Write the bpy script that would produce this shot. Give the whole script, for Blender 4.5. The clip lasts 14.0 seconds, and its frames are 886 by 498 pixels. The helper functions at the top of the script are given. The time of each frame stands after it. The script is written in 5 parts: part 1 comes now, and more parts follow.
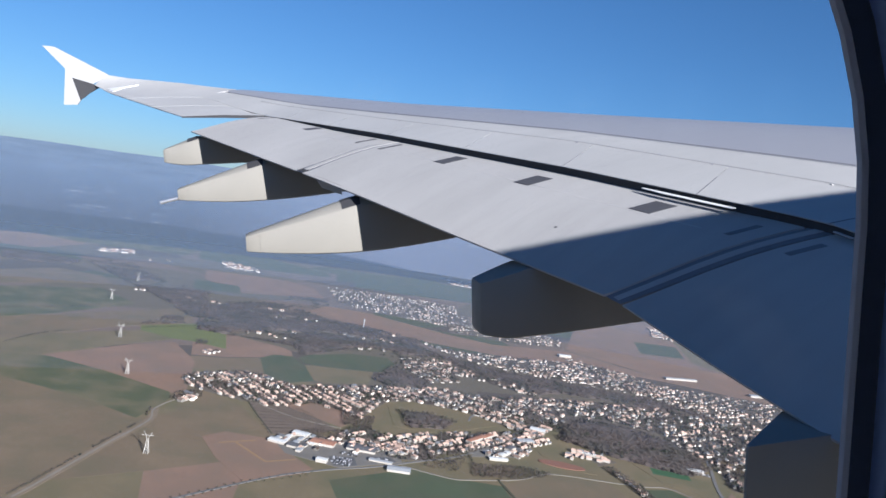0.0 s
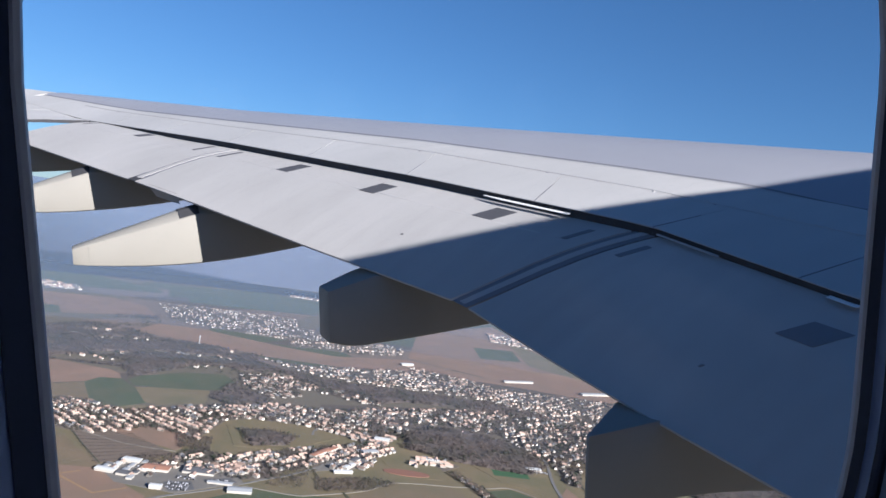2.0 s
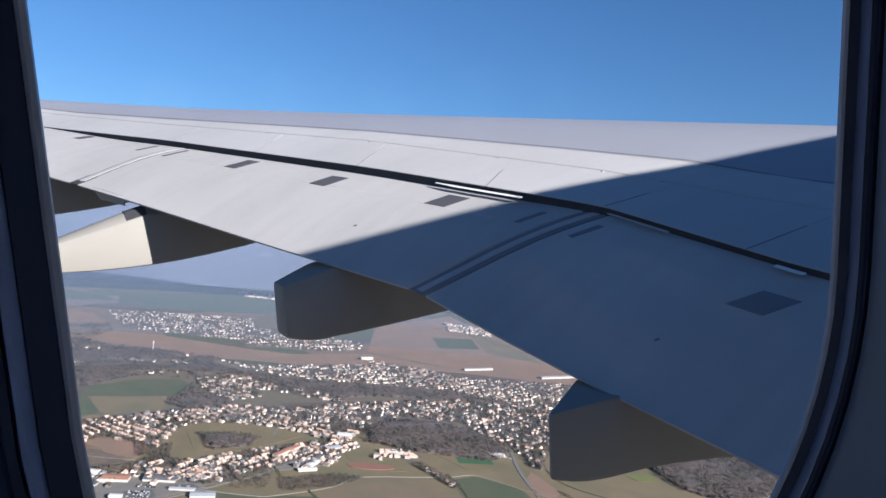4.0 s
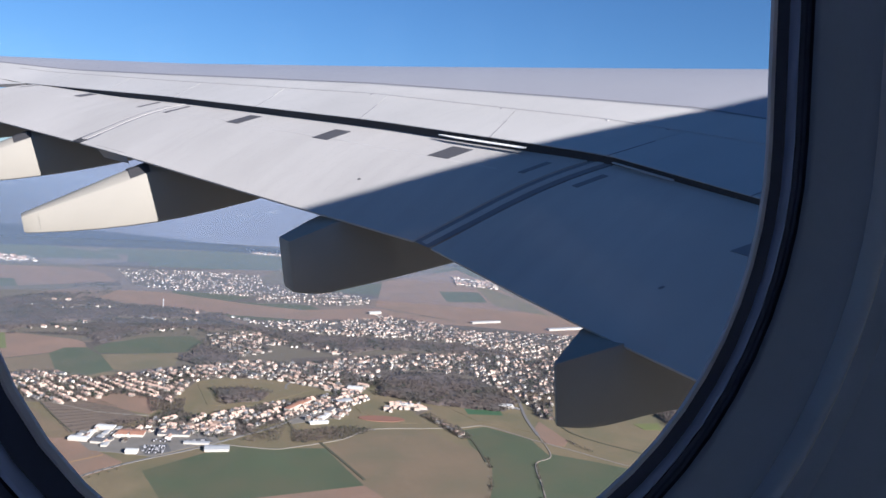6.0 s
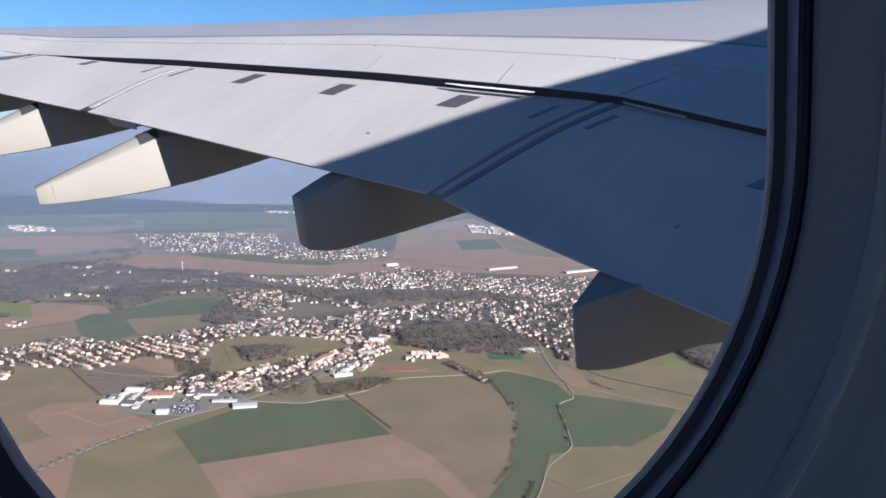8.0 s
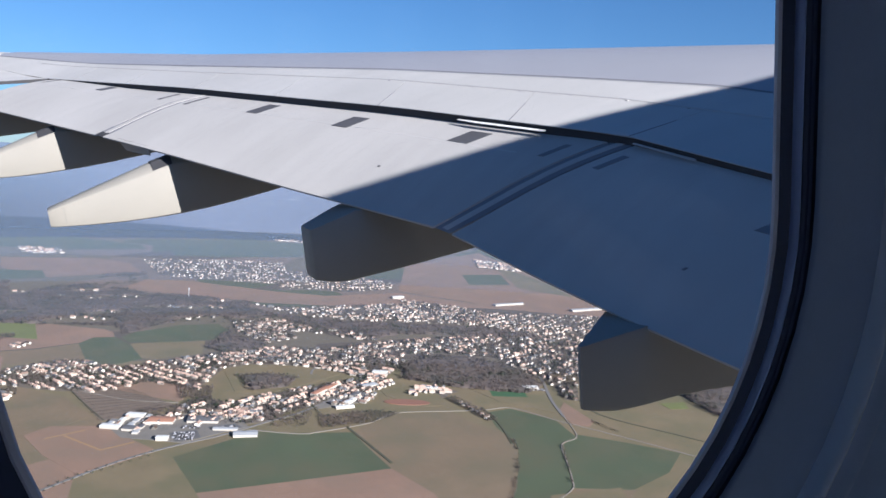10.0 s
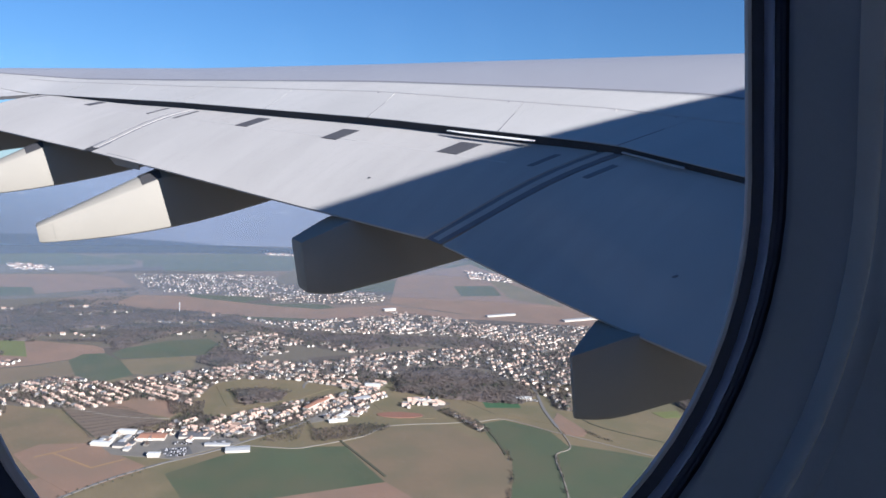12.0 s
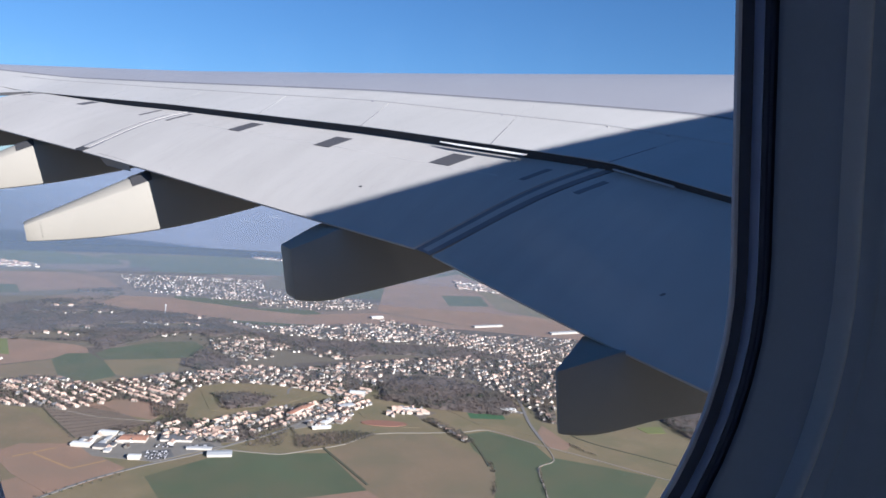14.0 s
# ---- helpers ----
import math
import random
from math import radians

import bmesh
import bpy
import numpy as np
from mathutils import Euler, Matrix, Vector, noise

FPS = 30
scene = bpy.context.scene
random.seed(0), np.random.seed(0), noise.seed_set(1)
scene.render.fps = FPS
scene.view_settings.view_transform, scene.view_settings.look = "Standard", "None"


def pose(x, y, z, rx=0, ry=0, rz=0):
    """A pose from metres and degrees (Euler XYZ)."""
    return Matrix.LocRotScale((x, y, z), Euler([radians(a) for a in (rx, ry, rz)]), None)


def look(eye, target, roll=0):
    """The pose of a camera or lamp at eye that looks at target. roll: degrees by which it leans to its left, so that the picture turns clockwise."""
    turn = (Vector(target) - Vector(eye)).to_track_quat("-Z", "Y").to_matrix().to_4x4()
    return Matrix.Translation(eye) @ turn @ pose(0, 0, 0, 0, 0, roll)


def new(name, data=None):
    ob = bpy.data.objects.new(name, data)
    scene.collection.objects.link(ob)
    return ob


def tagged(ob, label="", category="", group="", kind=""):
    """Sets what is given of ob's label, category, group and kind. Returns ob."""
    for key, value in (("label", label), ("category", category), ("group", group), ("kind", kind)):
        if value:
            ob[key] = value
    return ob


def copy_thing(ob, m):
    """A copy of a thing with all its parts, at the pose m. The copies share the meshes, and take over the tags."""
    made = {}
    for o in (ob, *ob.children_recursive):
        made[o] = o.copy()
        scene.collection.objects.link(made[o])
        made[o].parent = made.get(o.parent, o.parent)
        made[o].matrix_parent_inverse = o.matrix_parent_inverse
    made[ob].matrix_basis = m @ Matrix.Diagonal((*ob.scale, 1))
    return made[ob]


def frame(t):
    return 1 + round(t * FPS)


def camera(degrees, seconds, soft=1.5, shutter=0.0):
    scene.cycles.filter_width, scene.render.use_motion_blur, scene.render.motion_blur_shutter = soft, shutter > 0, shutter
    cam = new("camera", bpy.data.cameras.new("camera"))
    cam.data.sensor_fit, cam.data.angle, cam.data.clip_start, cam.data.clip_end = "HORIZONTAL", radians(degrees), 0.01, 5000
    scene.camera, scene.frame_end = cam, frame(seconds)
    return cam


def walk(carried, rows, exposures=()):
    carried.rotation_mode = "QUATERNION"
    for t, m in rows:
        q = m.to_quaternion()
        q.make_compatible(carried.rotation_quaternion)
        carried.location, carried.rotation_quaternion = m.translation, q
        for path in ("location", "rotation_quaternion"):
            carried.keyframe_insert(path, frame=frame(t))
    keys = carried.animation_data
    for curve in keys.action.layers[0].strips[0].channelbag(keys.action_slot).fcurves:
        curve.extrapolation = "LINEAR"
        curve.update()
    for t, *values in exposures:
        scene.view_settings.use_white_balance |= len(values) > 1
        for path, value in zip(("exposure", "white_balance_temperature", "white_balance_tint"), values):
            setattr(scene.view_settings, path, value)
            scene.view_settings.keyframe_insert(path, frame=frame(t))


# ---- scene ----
# The airliner's own frame: x to starboard, y ahead, z up, origin at the passenger's eye. It climbs at 11 degrees.
PLANE = Matrix.Translation((-14.9, 3.4, 520.0)) @ pose(0, 0, 0, 0, 0, -0.3) @ pose(0, 0, 0, 10.77) @ pose(0, 0, 0, 0, 3.07)


def seat(x, y, z, ahead, up, lean):
    """A camera pose in the cabin: degrees ahead of square to the window, up, and lean to the right."""
    return PLANE @ pose(x, y, z, 90 + up, 0, 90 - ahead) @ pose(0, 0, 0, 0, 0, -lean)


cam = camera(58.77, 14.0, 1.6)
walk(cam, [
    (0.0, seat(-0.054, 0.116, 0.068, 13.81, -10.04, 1.18)),
    (0.5, seat(-0.111, 0.147, 0.067, 21.59, -10.14, -0.34)),
    (1.0, seat(-0.097, 0.104, 0.069, 27.28, -10.06, -0.49)),
    (1.5, seat(-0.024, -0.020, 0.048, 27.48, -9.53, -0.40)),
    (2.0, seat(-0.025, -0.016, 0.024, 25.53, -9.43, 0.21)),
    (2.5, seat(-0.036, -0.003, 0.046, 28.92, -7.97, -0.15)),
    (3.0, seat(-0.029, -0.021, 0.053, 29.04, -7.29, 0.02)),
    (3.5, seat(-0.029, -0.031, 0.010, 29.01, -8.70, 1.66)),
    (6.0, seat(-0.004, -0.010, -0.055, 28.26, -13.50, 3.46)),
    (6.5, seat(-0.012, -0.006, -0.048, 27.05, -16.33, 5.98)),
    (7.0, seat(-0.008, 0.001, -0.044, 27.00, -17.15, 6.29)),
    (7.5, seat(-0.008, 0.002, -0.035, 26.96, -17.33, 6.88)),
    (10.0, seat(-0.002, -0.002, -0.016, 26.55, -14.59, 5.14)),
    (10.5, seat(-0.002, 0.000, -0.016, 26.57, -13.72, 5.14)),
    (11.0, seat(-0.002, -0.000, -0.017, 26.60, -13.49, 5.34)),
    (11.5, seat(-0.003, 0.000, -0.027, 26.73, -13.28, 5.50)),
    (12.0, seat(0.005, -0.000, -0.033, 27.28, -13.80, 5.64)),
    (12.5, seat(0.001, -0.006, -0.048, 27.81, -14.40, 5.59)),
    (13.0, seat(0.003, -0.006, -0.018, 27.88, -14.27, 4.96)),
    (13.5, seat(0.012, -0.005, -0.009, 28.01, -13.70, 3.93)),
    (14.0, seat(0.010, -0.004, 0.001, 28.14, -13.19, 3.74)),
], [(0.0, 0.97, 4650, 11), (1.0, 1.0, 4600, 11), (2.0, 1.12, 4750, 12), (3.5, 1.16, 4780, 12), (6.3, 1.23, 4820, 13), (7.5, 1.23, 4820, 13), (10.0, 1.22, 4740, 12), (14.0, 1.22, 4740, 12)])

# ---- world and sun ----
SUN_WAY = (PLANE.to_3x3() @ Vector((1.0, 0.40, 0.39))).normalized()
world = bpy.data.worlds.new("sky")
scene.world = world
world.use_nodes = True
wn, wl = world.node_tree.nodes, world.node_tree.links
sky = wn.new("ShaderNodeTexSky")
sky.sky_type, sky.sun_disc = "NISHITA", False
sky.sun_elevation = math.asin(SUN_WAY.z)
sky.sun_rotation = math.atan2(SUN_WAY.x, SUN_WAY.y)
sky.altitude, sky.air_density, sky.dust_density, sky.ozone_density = 520, 1.0, 0.5, 4.5
clear_air = wn.new("ShaderNodeVectorMath")
clear_air.operation = "MULTIPLY"
clear_air.inputs[1].default_value = (1.16, 1.085, 0.975)
sky_way, low, unit = wn.new("ShaderNodeTexCoord"), wn.new("ShaderNodeVectorMath"), wn.new("ShaderNodeVectorMath")
low.operation, unit.operation = "ADD", "NORMALIZE"
low.inputs[1].default_value = (0, 0, 0.03)
wl.new(sky_way.outputs["Generated"], low.inputs[0])
wl.new(low.outputs[0], unit.inputs[0])
wl.new(unit.outputs[0], sky.inputs["Vector"])
wl.new(sky.outputs[0], clear_air.inputs[0])
wl.new(clear_air.outputs[0], wn["Background"].inputs[0])
wn["Background"].inputs[1].default_value = 0.040
sun = new("sun", bpy.data.lights.new("sun", "SUN"))
sun.data.energy, sun.data.angle, sun.data.color = 6.5, radians(0.53), (1.0, 0.785, 0.53)
sun.matrix_world = look(SUN_WAY * 100, (0, 0, 0))


# ---- materials ----
def material(name, base, rough=0.6, metal=0.0, var=0.15, size=1.0, fine=0.0, bump=0.0, spread=0.0, emit=None, gloss=0.5, stretch=None, patch=None):
    """A surface with two scales of variation: var at size metres, fine grain at a twelfth of that; spread: from piece to piece."""
    m = bpy.data.materials.new(name)
    m.use_nodes = True
    n, l = m.node_tree.nodes, m.node_tree.links
    b = n["Principled BSDF"]
    b.inputs["Specular IOR Level"].default_value = gloss
    b.inputs["Roughness"].default_value, b.inputs["Metallic"].default_value = rough, metal
    geo = n.new("ShaderNodeTexCoord")
    n1, n2 = n.new("ShaderNodeTexNoise"), n.new("ShaderNodeTexNoise")
    n1.inputs["Scale"].default_value, n2.inputs["Scale"].default_value = 1 / size, 12 / size
    n1.inputs["Detail"].default_value = 5
    n2.inputs["Detail"].default_value = 4
    for t in (n1, n2):
        l.new(geo.outputs["Object"], t.inputs["Vector"])
    if stretch:
        mp = n.new("ShaderNodeMapping")
        mp.inputs["Scale"].default_value = stretch
        l.new(geo.outputs["Object"], mp.inputs["Vector"])
        l.new(mp.outputs[0], n2.inputs["Vector"])
    add = n.new("ShaderNodeMath")
    add.operation = "MULTIPLY_ADD"
    l.new(n2.outputs["Fac"], add.inputs[0])
    add.inputs[1].default_value = fine / max(var, 1e-3)
    l.new(n1.outputs["Fac"], add.inputs[2])
    last = add
    if spread:
        rnd = n.new("ShaderNodeNewGeometry")
        more = n.new("ShaderNodeMath")
        more.operation = "MULTIPLY_ADD"
        l.new(rnd.outputs["Random Per Island"], more.inputs[0])
        more.inputs[1].default_value = spread / max(var, 1e-3)
        l.new(add.outputs[0], more.inputs[2])
        last = more
    mid = 0.5 + 0.5 * fine / max(var, 1e-3) + 0.5 * spread / max(var, 1e-3)
    ramp = n.new("ShaderNodeMapRange")
    l.new(last.outputs[0], ramp.inputs["Value"])
    ramp.inputs["From Min"].default_value, ramp.inputs["From Max"].default_value = mid - 0.5, mid + 0.5
    ramp.inputs["To Min"].default_value, ramp.inputs["To Max"].default_value = 1 - var, 1 + var
    ramp.clamp = False
    mul = n.new("ShaderNodeVectorMath")
    mul.operation = "SCALE"
    mul.inputs[0].default_value = base
    l.new(ramp.outputs[0], mul.inputs["Scale"])
    l.new(mul.outputs[0], b.inputs["Base Color"])
    if patch:
        n3, soft, mx = n.new("ShaderNodeTexNoise"), n.new("ShaderNodeMapRange"), n.new("ShaderNodeMix")
        n3.inputs["Scale"].default_value, n3.inputs["Detail"].default_value = 1 / 95, 3
        l.new(geo.outputs["Object"], n3.inputs["Vector"])
        soft.inputs["From Min"].default_value, soft.inputs["From Max"].default_value = 0.42, 0.66
        l.new(n3.outputs["Fac"], soft.inputs["Value"])
        mx.data_type = "RGBA"
        l.new(soft.outputs[0], mx.inputs["Factor"])
        l.new(mul.outputs[0], mx.inputs["A"])
        mx.inputs["B"].default_value = (*patch, 1)
        l.new(mx.outputs["Result"], b.inputs["Base Color"])
    if bump:
        bp = n.new("ShaderNodeBump")
        bp.inputs["Strength"].default_value, bp.inputs["Distance"].default_value = 0.5, bump
        l.new(add.outputs[0], bp.inputs["Height"])
        l.new(bp.outputs[0], b.inputs["Normal"])
    if emit:
        l.new(mul.outputs[0], b.inputs["Emission Color"])
        b.inputs["Emission Strength"].default_value = emit
    return m


WING = material("wing_paint", (0.395, 0.389, 0.386), 0.55, 0, 0.15, 4.0, 0.08, gloss=0.12, stretch=(1, 0.12, 0.12))
# leading edge: metal grey made darker and bluer to stand for reflected sky
LEAD = material("leading_edge_sky_grey", (0.27, 0.275, 0.31), 0.4, 0, 0.05, 2.5, 0.02, gloss=0.4)
FLAP = material("flap_paint", (0.374, 0.363, 0.357), 0.6, 0, 0.18, 3.0, 0.09, gloss=0.12, stretch=(0.9, 0.10, 0.10))
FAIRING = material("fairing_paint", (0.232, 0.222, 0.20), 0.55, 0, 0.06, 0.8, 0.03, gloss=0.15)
FAIRING_SEAM = material("fairing_seam", (0.17, 0.165, 0.15), 0.7, 0, 0.1, 0.3)
WHITE = material("white_paint", (0.72, 0.72, 0.72), 0.4, 0, 0.03, 1.0)
TIPS = material("tip_paint", (0.335, 0.332, 0.338), 0.45, 0, 0.04, 1.0)
METAL = material("bare_metal", (0.6, 0.6, 0.62), 0.35, 0.8, 0.06, 1.0)
DARK = material("gap_and_shade_black", (0.03, 0.03, 0.035), 0.8, 0, 0.2, 0.5)
PATCH = material("dark_grey_marking", (0.062, 0.062, 0.072), 0.7, 0, 0.1, 0.3)
FAINT = material("faint_joint", (0.37, 0.36, 0.365), 0.7, 0, 0.1, 0.3)
SEAM = material("painted_seam", (0.435, 0.422, 0.416), 0.65, 0, 0.08, 0.5)
LINE = material("sealant_line", (0.16, 0.16, 0.18), 0.8, 0, 0.1, 0.3)
# blue tint in the window's rubber, trim and lining stands for sky light
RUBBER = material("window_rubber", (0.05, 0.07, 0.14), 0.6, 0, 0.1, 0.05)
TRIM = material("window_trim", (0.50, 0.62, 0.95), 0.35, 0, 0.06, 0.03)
RIM = material("rim_glint", (0.80, 0.80, 0.86), 0.3, 0, 0.05, 0.02)
LIP = material("lip_highlight", (0.93, 0.96, 0.99), 0.35, 0, 0.03, 0.05, gloss=0.6)
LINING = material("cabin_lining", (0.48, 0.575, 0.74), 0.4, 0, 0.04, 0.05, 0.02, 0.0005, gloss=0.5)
CABIN = material("blue_bounce_floor", (0.19, 0.24, 0.40), 0.8, 0, 0.05, 0.4)
# hull stays unseen; its grey only sets light bounced to wing and cabin
HULL = material("hull_bounce_grey", (0.32, 0.345, 0.40), 0.4, 0, 0.03, 2.0)

GREEN = material("young_wheat", (0.060, 0.076, 0.039), 0.9, 0, 0.24, 120, 0.12, patch=(0.076, 0.080, 0.043))
THIN = material("thin_wheat", (0.070, 0.080, 0.040), 0.9, 0, 0.2, 120, 0.12, patch=(0.130, 0.112, 0.064))
DUST = material("dry_dusty_soil", (0.180, 0.142, 0.100), 0.95, 0, 0.2, 40, 0.15, patch=(0.140, 0.112, 0.070))
LIME = material("rape_field", (0.118, 0.132, 0.040), 0.9, 0, 0.15, 60, 0.08)
OLIVE = material("grass_field", (0.148, 0.119, 0.066), 0.9, 0, 0.24, 120, 0.12, patch=(0.118, 0.106, 0.056))
TAN = material("stubble_field", (0.151, 0.114, 0.070), 0.95, 0, 0.2, 120, 0.12, patch=(0.122, 0.103, 0.062))
BROWN = material("ploughed_soil", (0.202, 0.132, 0.092), 0.95, 0, 0.2, 120, 0.12, patch=(0.175, 0.124, 0.088))
WOOD = material("bare_winter_trees", (0.088, 0.071, 0.064), 0.95, 0, 0.5, 70, 0.10, 0, 0.05, patch=(0.060, 0.055, 0.048))
CONIFER = material("dark_evergreen", (0.022, 0.033, 0.018), 0.95, 0, 0.3, 30, 0.1, 0, 0.35)
BARK = material("bark", (0.10, 0.075, 0.055), 0.95, 0, 0.2, 0.5)
ASPHALT = material("asphalt", (0.096, 0.096, 0.1), 0.9, 0, 0.12, 20, 0.05)
CHALK = material("gravel_track", (0.20, 0.18, 0.15), 0.95, 0, 0.15, 15, 0.05)
WALL = material("rendered_wall", (0.505, 0.470, 0.418), 0.9, 0, 0.1, 30, 0.02, 0, 0.8)
PALE = material("white_sheet_roof", (0.60, 0.60, 0.58), 0.6, 0, 0.06, 20, 0.03, 0, 0.1)
CLAY = material("red_roof_tiles", (0.30, 0.155, 0.10), 0.9, 0, 0.15, 8, 0.05, 0, 0.2)
GARDEN = material("gardens", (0.112, 0.094, 0.076), 0.95, 0, 0.35, 40, 0.25)
YARD = material("gravel_yard", (0.15, 0.14, 0.125), 0.95, 0, 0.25, 30, 0.15)
TARRED = material("worn_asphalt", (0.14, 0.135, 0.13), 0.9, 0, 0.12, 20, 0.05)
TILE = material("clay_roof_tiles", (0.262, 0.188, 0.150), 0.9, 0, 0.12, 30, 0.03, 0, 0.9)
SLATE = material("slate_roof", (0.104, 0.104, 0.111), 0.7, 0, 0.12, 30, 0.03, 0, 0.3)
SHED = material("sheet_metal_roof", (0.355, 0.363, 0.37), 0.5, 0, 0.06, 20, 0.02, 0, 0.3)
STEEL = material("galvanised_steel", (0.459, 0.444, 0.414), 0.6, 0.2, 0.05, 3)
COURT = material("red_sports_surface", (0.19, 0.095, 0.065), 0.9, 0, 0.08, 20, 0.04)
WORKS = material("dug_orange_earth", (0.252, 0.163, 0.081), 0.95, 0, 0.12, 10, 0.05)
ORCHARD = material("orchard_soil", (0.135, 0.106, 0.082), 0.95, 0, 0.15, 20, 0.08)
CARS = material("car_paint", (0.222, 0.222, 0.237), 0.35, 0.1, 0.05, 10, 0, 0, 1.3)
TURF = material("sports_turf", (0.037, 0.089, 0.037), 0.9, 0, 0.1, 20, 0.04)


# ---- building helpers ----
def mesh(name, bm, mats, smooth=False):
    me = bpy.data.meshes.new(name)
    bmesh.ops.recalc_face_normals(bm, faces=bm.faces)
    bm.to_mesh(me)
    bm.free()
    for m in mats if isinstance(mats, (list, tuple)) else [mats]:
        me.materials.append(m)
    if smooth:
        me.polygons.foreach_set("use_smooth", [True] * len(me.polygons))
        me.set_sharp_from_angle(angle=radians(38))
    return me


def part(name, bm, mat, parent, label="", smooth=False):
    ob = new(name, mesh(name, bm, mat, smooth))
    ob.parent = parent
    if label:
        ob["label"] = label
    return ob


def box(bm, lo, hi, taper=1.0):
    """A block from lo to hi; its top is drawn in by taper."""
    cx, cy = (lo[0] + hi[0]) / 2, (lo[1] + hi[1]) / 2
    v = []
    for z, k in ((lo[2], 1.0), (hi[2], taper)):
        for x, y in ((lo[0], lo[1]), (hi[0], lo[1]), (hi[0], hi[1]), (lo[0], hi[1])):
            v.append(bm.verts.new((cx + (x - cx) * k, cy + (y - cy) * k, z)))
    for f in ((0, 3, 2, 1), (4, 5, 6, 7), (0, 1, 5, 4), (1, 2, 6, 5), (2, 3, 7, 6), (3, 0, 4, 7)):
        bm.faces.new([v[i] for i in f])


def loft(bm, rings, close=True, caps=True):
    """Skins a row of rings of points, each of the same count."""
    vs = [[bm.verts.new(p) for p in r] for r in rings]
    n = len(vs[0])
    for a, b in zip(vs, vs[1:]):
        for i in range(n if close else n - 1):
            j = (i + 1) % n
            bm.faces.new((a[i], a[j], b[j], b[i]))
    if caps and close:
        bm.faces.new(vs[0])
        bm.faces.new(vs[-1])


def bar(bm, a, b, r, n=5):
    a, b = Vector(a), Vector(b)
    d = (b - a).normalized()
    u = d.orthogonal().normalized()
    w = d.cross(u)
    loft(bm, [[p + (u * math.cos(k * math.tau / n) + w * math.sin(k * math.tau / n)) * r for k in range(n)] for p in (a, b)])


def along(table, s):
    """Reads a table of (s, y, z) at s, by straight lines."""
    k = 0
    while k < len(table) - 2 and s > table[k + 1][0]:
        k += 1
    (s0, *a), (s1, *b) = table[k], table[k + 1]
    f = (s - s0) / (s1 - s0)
    return [p + (q - p) * f for p, q in zip(a, b)]


# ---- the wing: lines in plan, s metres out from the window: (s, y, z) ----
GAP = [(0, 11.3, -3.4), (7.03, 9.56, -2.41), (10.3, 8.73, -1.76), (11.65, 8.17, -1.60), (15.1, 6.69, -1.19), (21.7, 3.84, -0.56), (29.4, 0.52, 0.05), (36.3, -2.45, 1.15)]
HINGE = [(0, 14.8, -2.85), (8.34, 11.09, -1.81), (11.43, 9.7, -1.31), (16.6, 7.37, -0.72), (23.64, 4.2, -0.18), (29.4, 1.6, 0.30), (36.3, -2.0, 1.18)]
SPAR = [(0, 16.7, -2.6), (9.2, 12.12, -1.53), (10.7, 11.37, -1.23), (13.07, 10.19, -0.975), (17.7, 7.87, -0.52), (24.66, 4.39, -0.01), (29.4, 2.2, 0.335), (36.3, -1.6, 1.2)]
CREST = [(0, 20.5, -1.45), (10.56, 14.16, -0.70), (14.34, 11.89, -0.47), (19.6, 8.72, -0.14), (26.1, 4.84, 0.31), (34.4, -0.16, 1.06), (36.3, -1.3, 1.26)]
TRAIL = [(0, 8.27, -5.15), (7.47, 6.70, -3.90), (9.02, 6.37, -3.62), (11.65, 5.82, -3.05), (15.26, 4.2, -2.48), (18.84, 2.58, -1.87), (21.38, 1.46, -1.485), (28.31, -1.64, -0.49), (36.3, -5.2, 0.95)]
AILERON = [(26.0, -0.70, -0.26), (28.9, -2.02, 0.04), (35.9, -5.25, 1.04), (37.0, -5.76, 1.24)]

wing = new("airliner_wing")
wing.matrix_world = PLANE
tagged(wing, "light grey swept airliner wing with lowered flaps, partly in shade", "aircraft wing")

STATIONS = [0, 2, 4, 5.5, 7, 8.5, 10, 11, 11.65, 13, 14.5, 16, 18, 20, 22, 24, 26, 28, 28.9, 30.5, 32, 33.5, 34.4]
main, nose_rings = [], []
for s in STATIONS:
    g, h, p, c = (along(t, s) for t in (GAP, HINGE, SPAR, CREST))
    k = 1 - 0.62 * s / 36.3
    d = 3.2 * k
    main.append([(-s, *q) for q in (g, h, p, (p[0] + 0.01, p[1] - 0.25 * k), (p[0], p[1] - 1.7 * k), (h[0], h[1] - 0.9 * k), (g[0] + 0.45, g[1] - 0.16))])
    nose_rings.append([(-s, *q) for q in (
        (p[0] + 0.03, p[1] - 0.004), ((2 * p[0] + c[0]) / 3, (2 * p[1] + c[1]) / 3 + 0.08 * k), ((p[0] + 2 * c[0]) / 3, (p[1] + 2 * c[1]) / 3 + 0.08 * k), c, (c[0] + d * 0.25, c[1] - 0.01 * k), (c[0] + d * 0.5, c[1] - 0.10 * k), (c[0] + d * 0.75, c[1] - 0.27 * k), (c[0] + d * 0.92, c[1] - 0.50 * k),
        (c[0] + d, c[1] - 0.85 * k), (c[0] + d * 0.8, c[1] - 1.25 * k), (c[0], c[1] - 2.0 * k), (p[0] + 0.03, p[1] - 1.69 * k), (p[0] + 0.03, p[1] - 0.3 * k))])
bm = bmesh.new()
loft(bm, main)
part("wing_box", bm, WING, wing, smooth=True)
bm = bmesh.new()
loft(bm, nose_rings)
part("leading_edge", bm, LEAD, wing, "slightly darker grey leading edge", smooth=True)

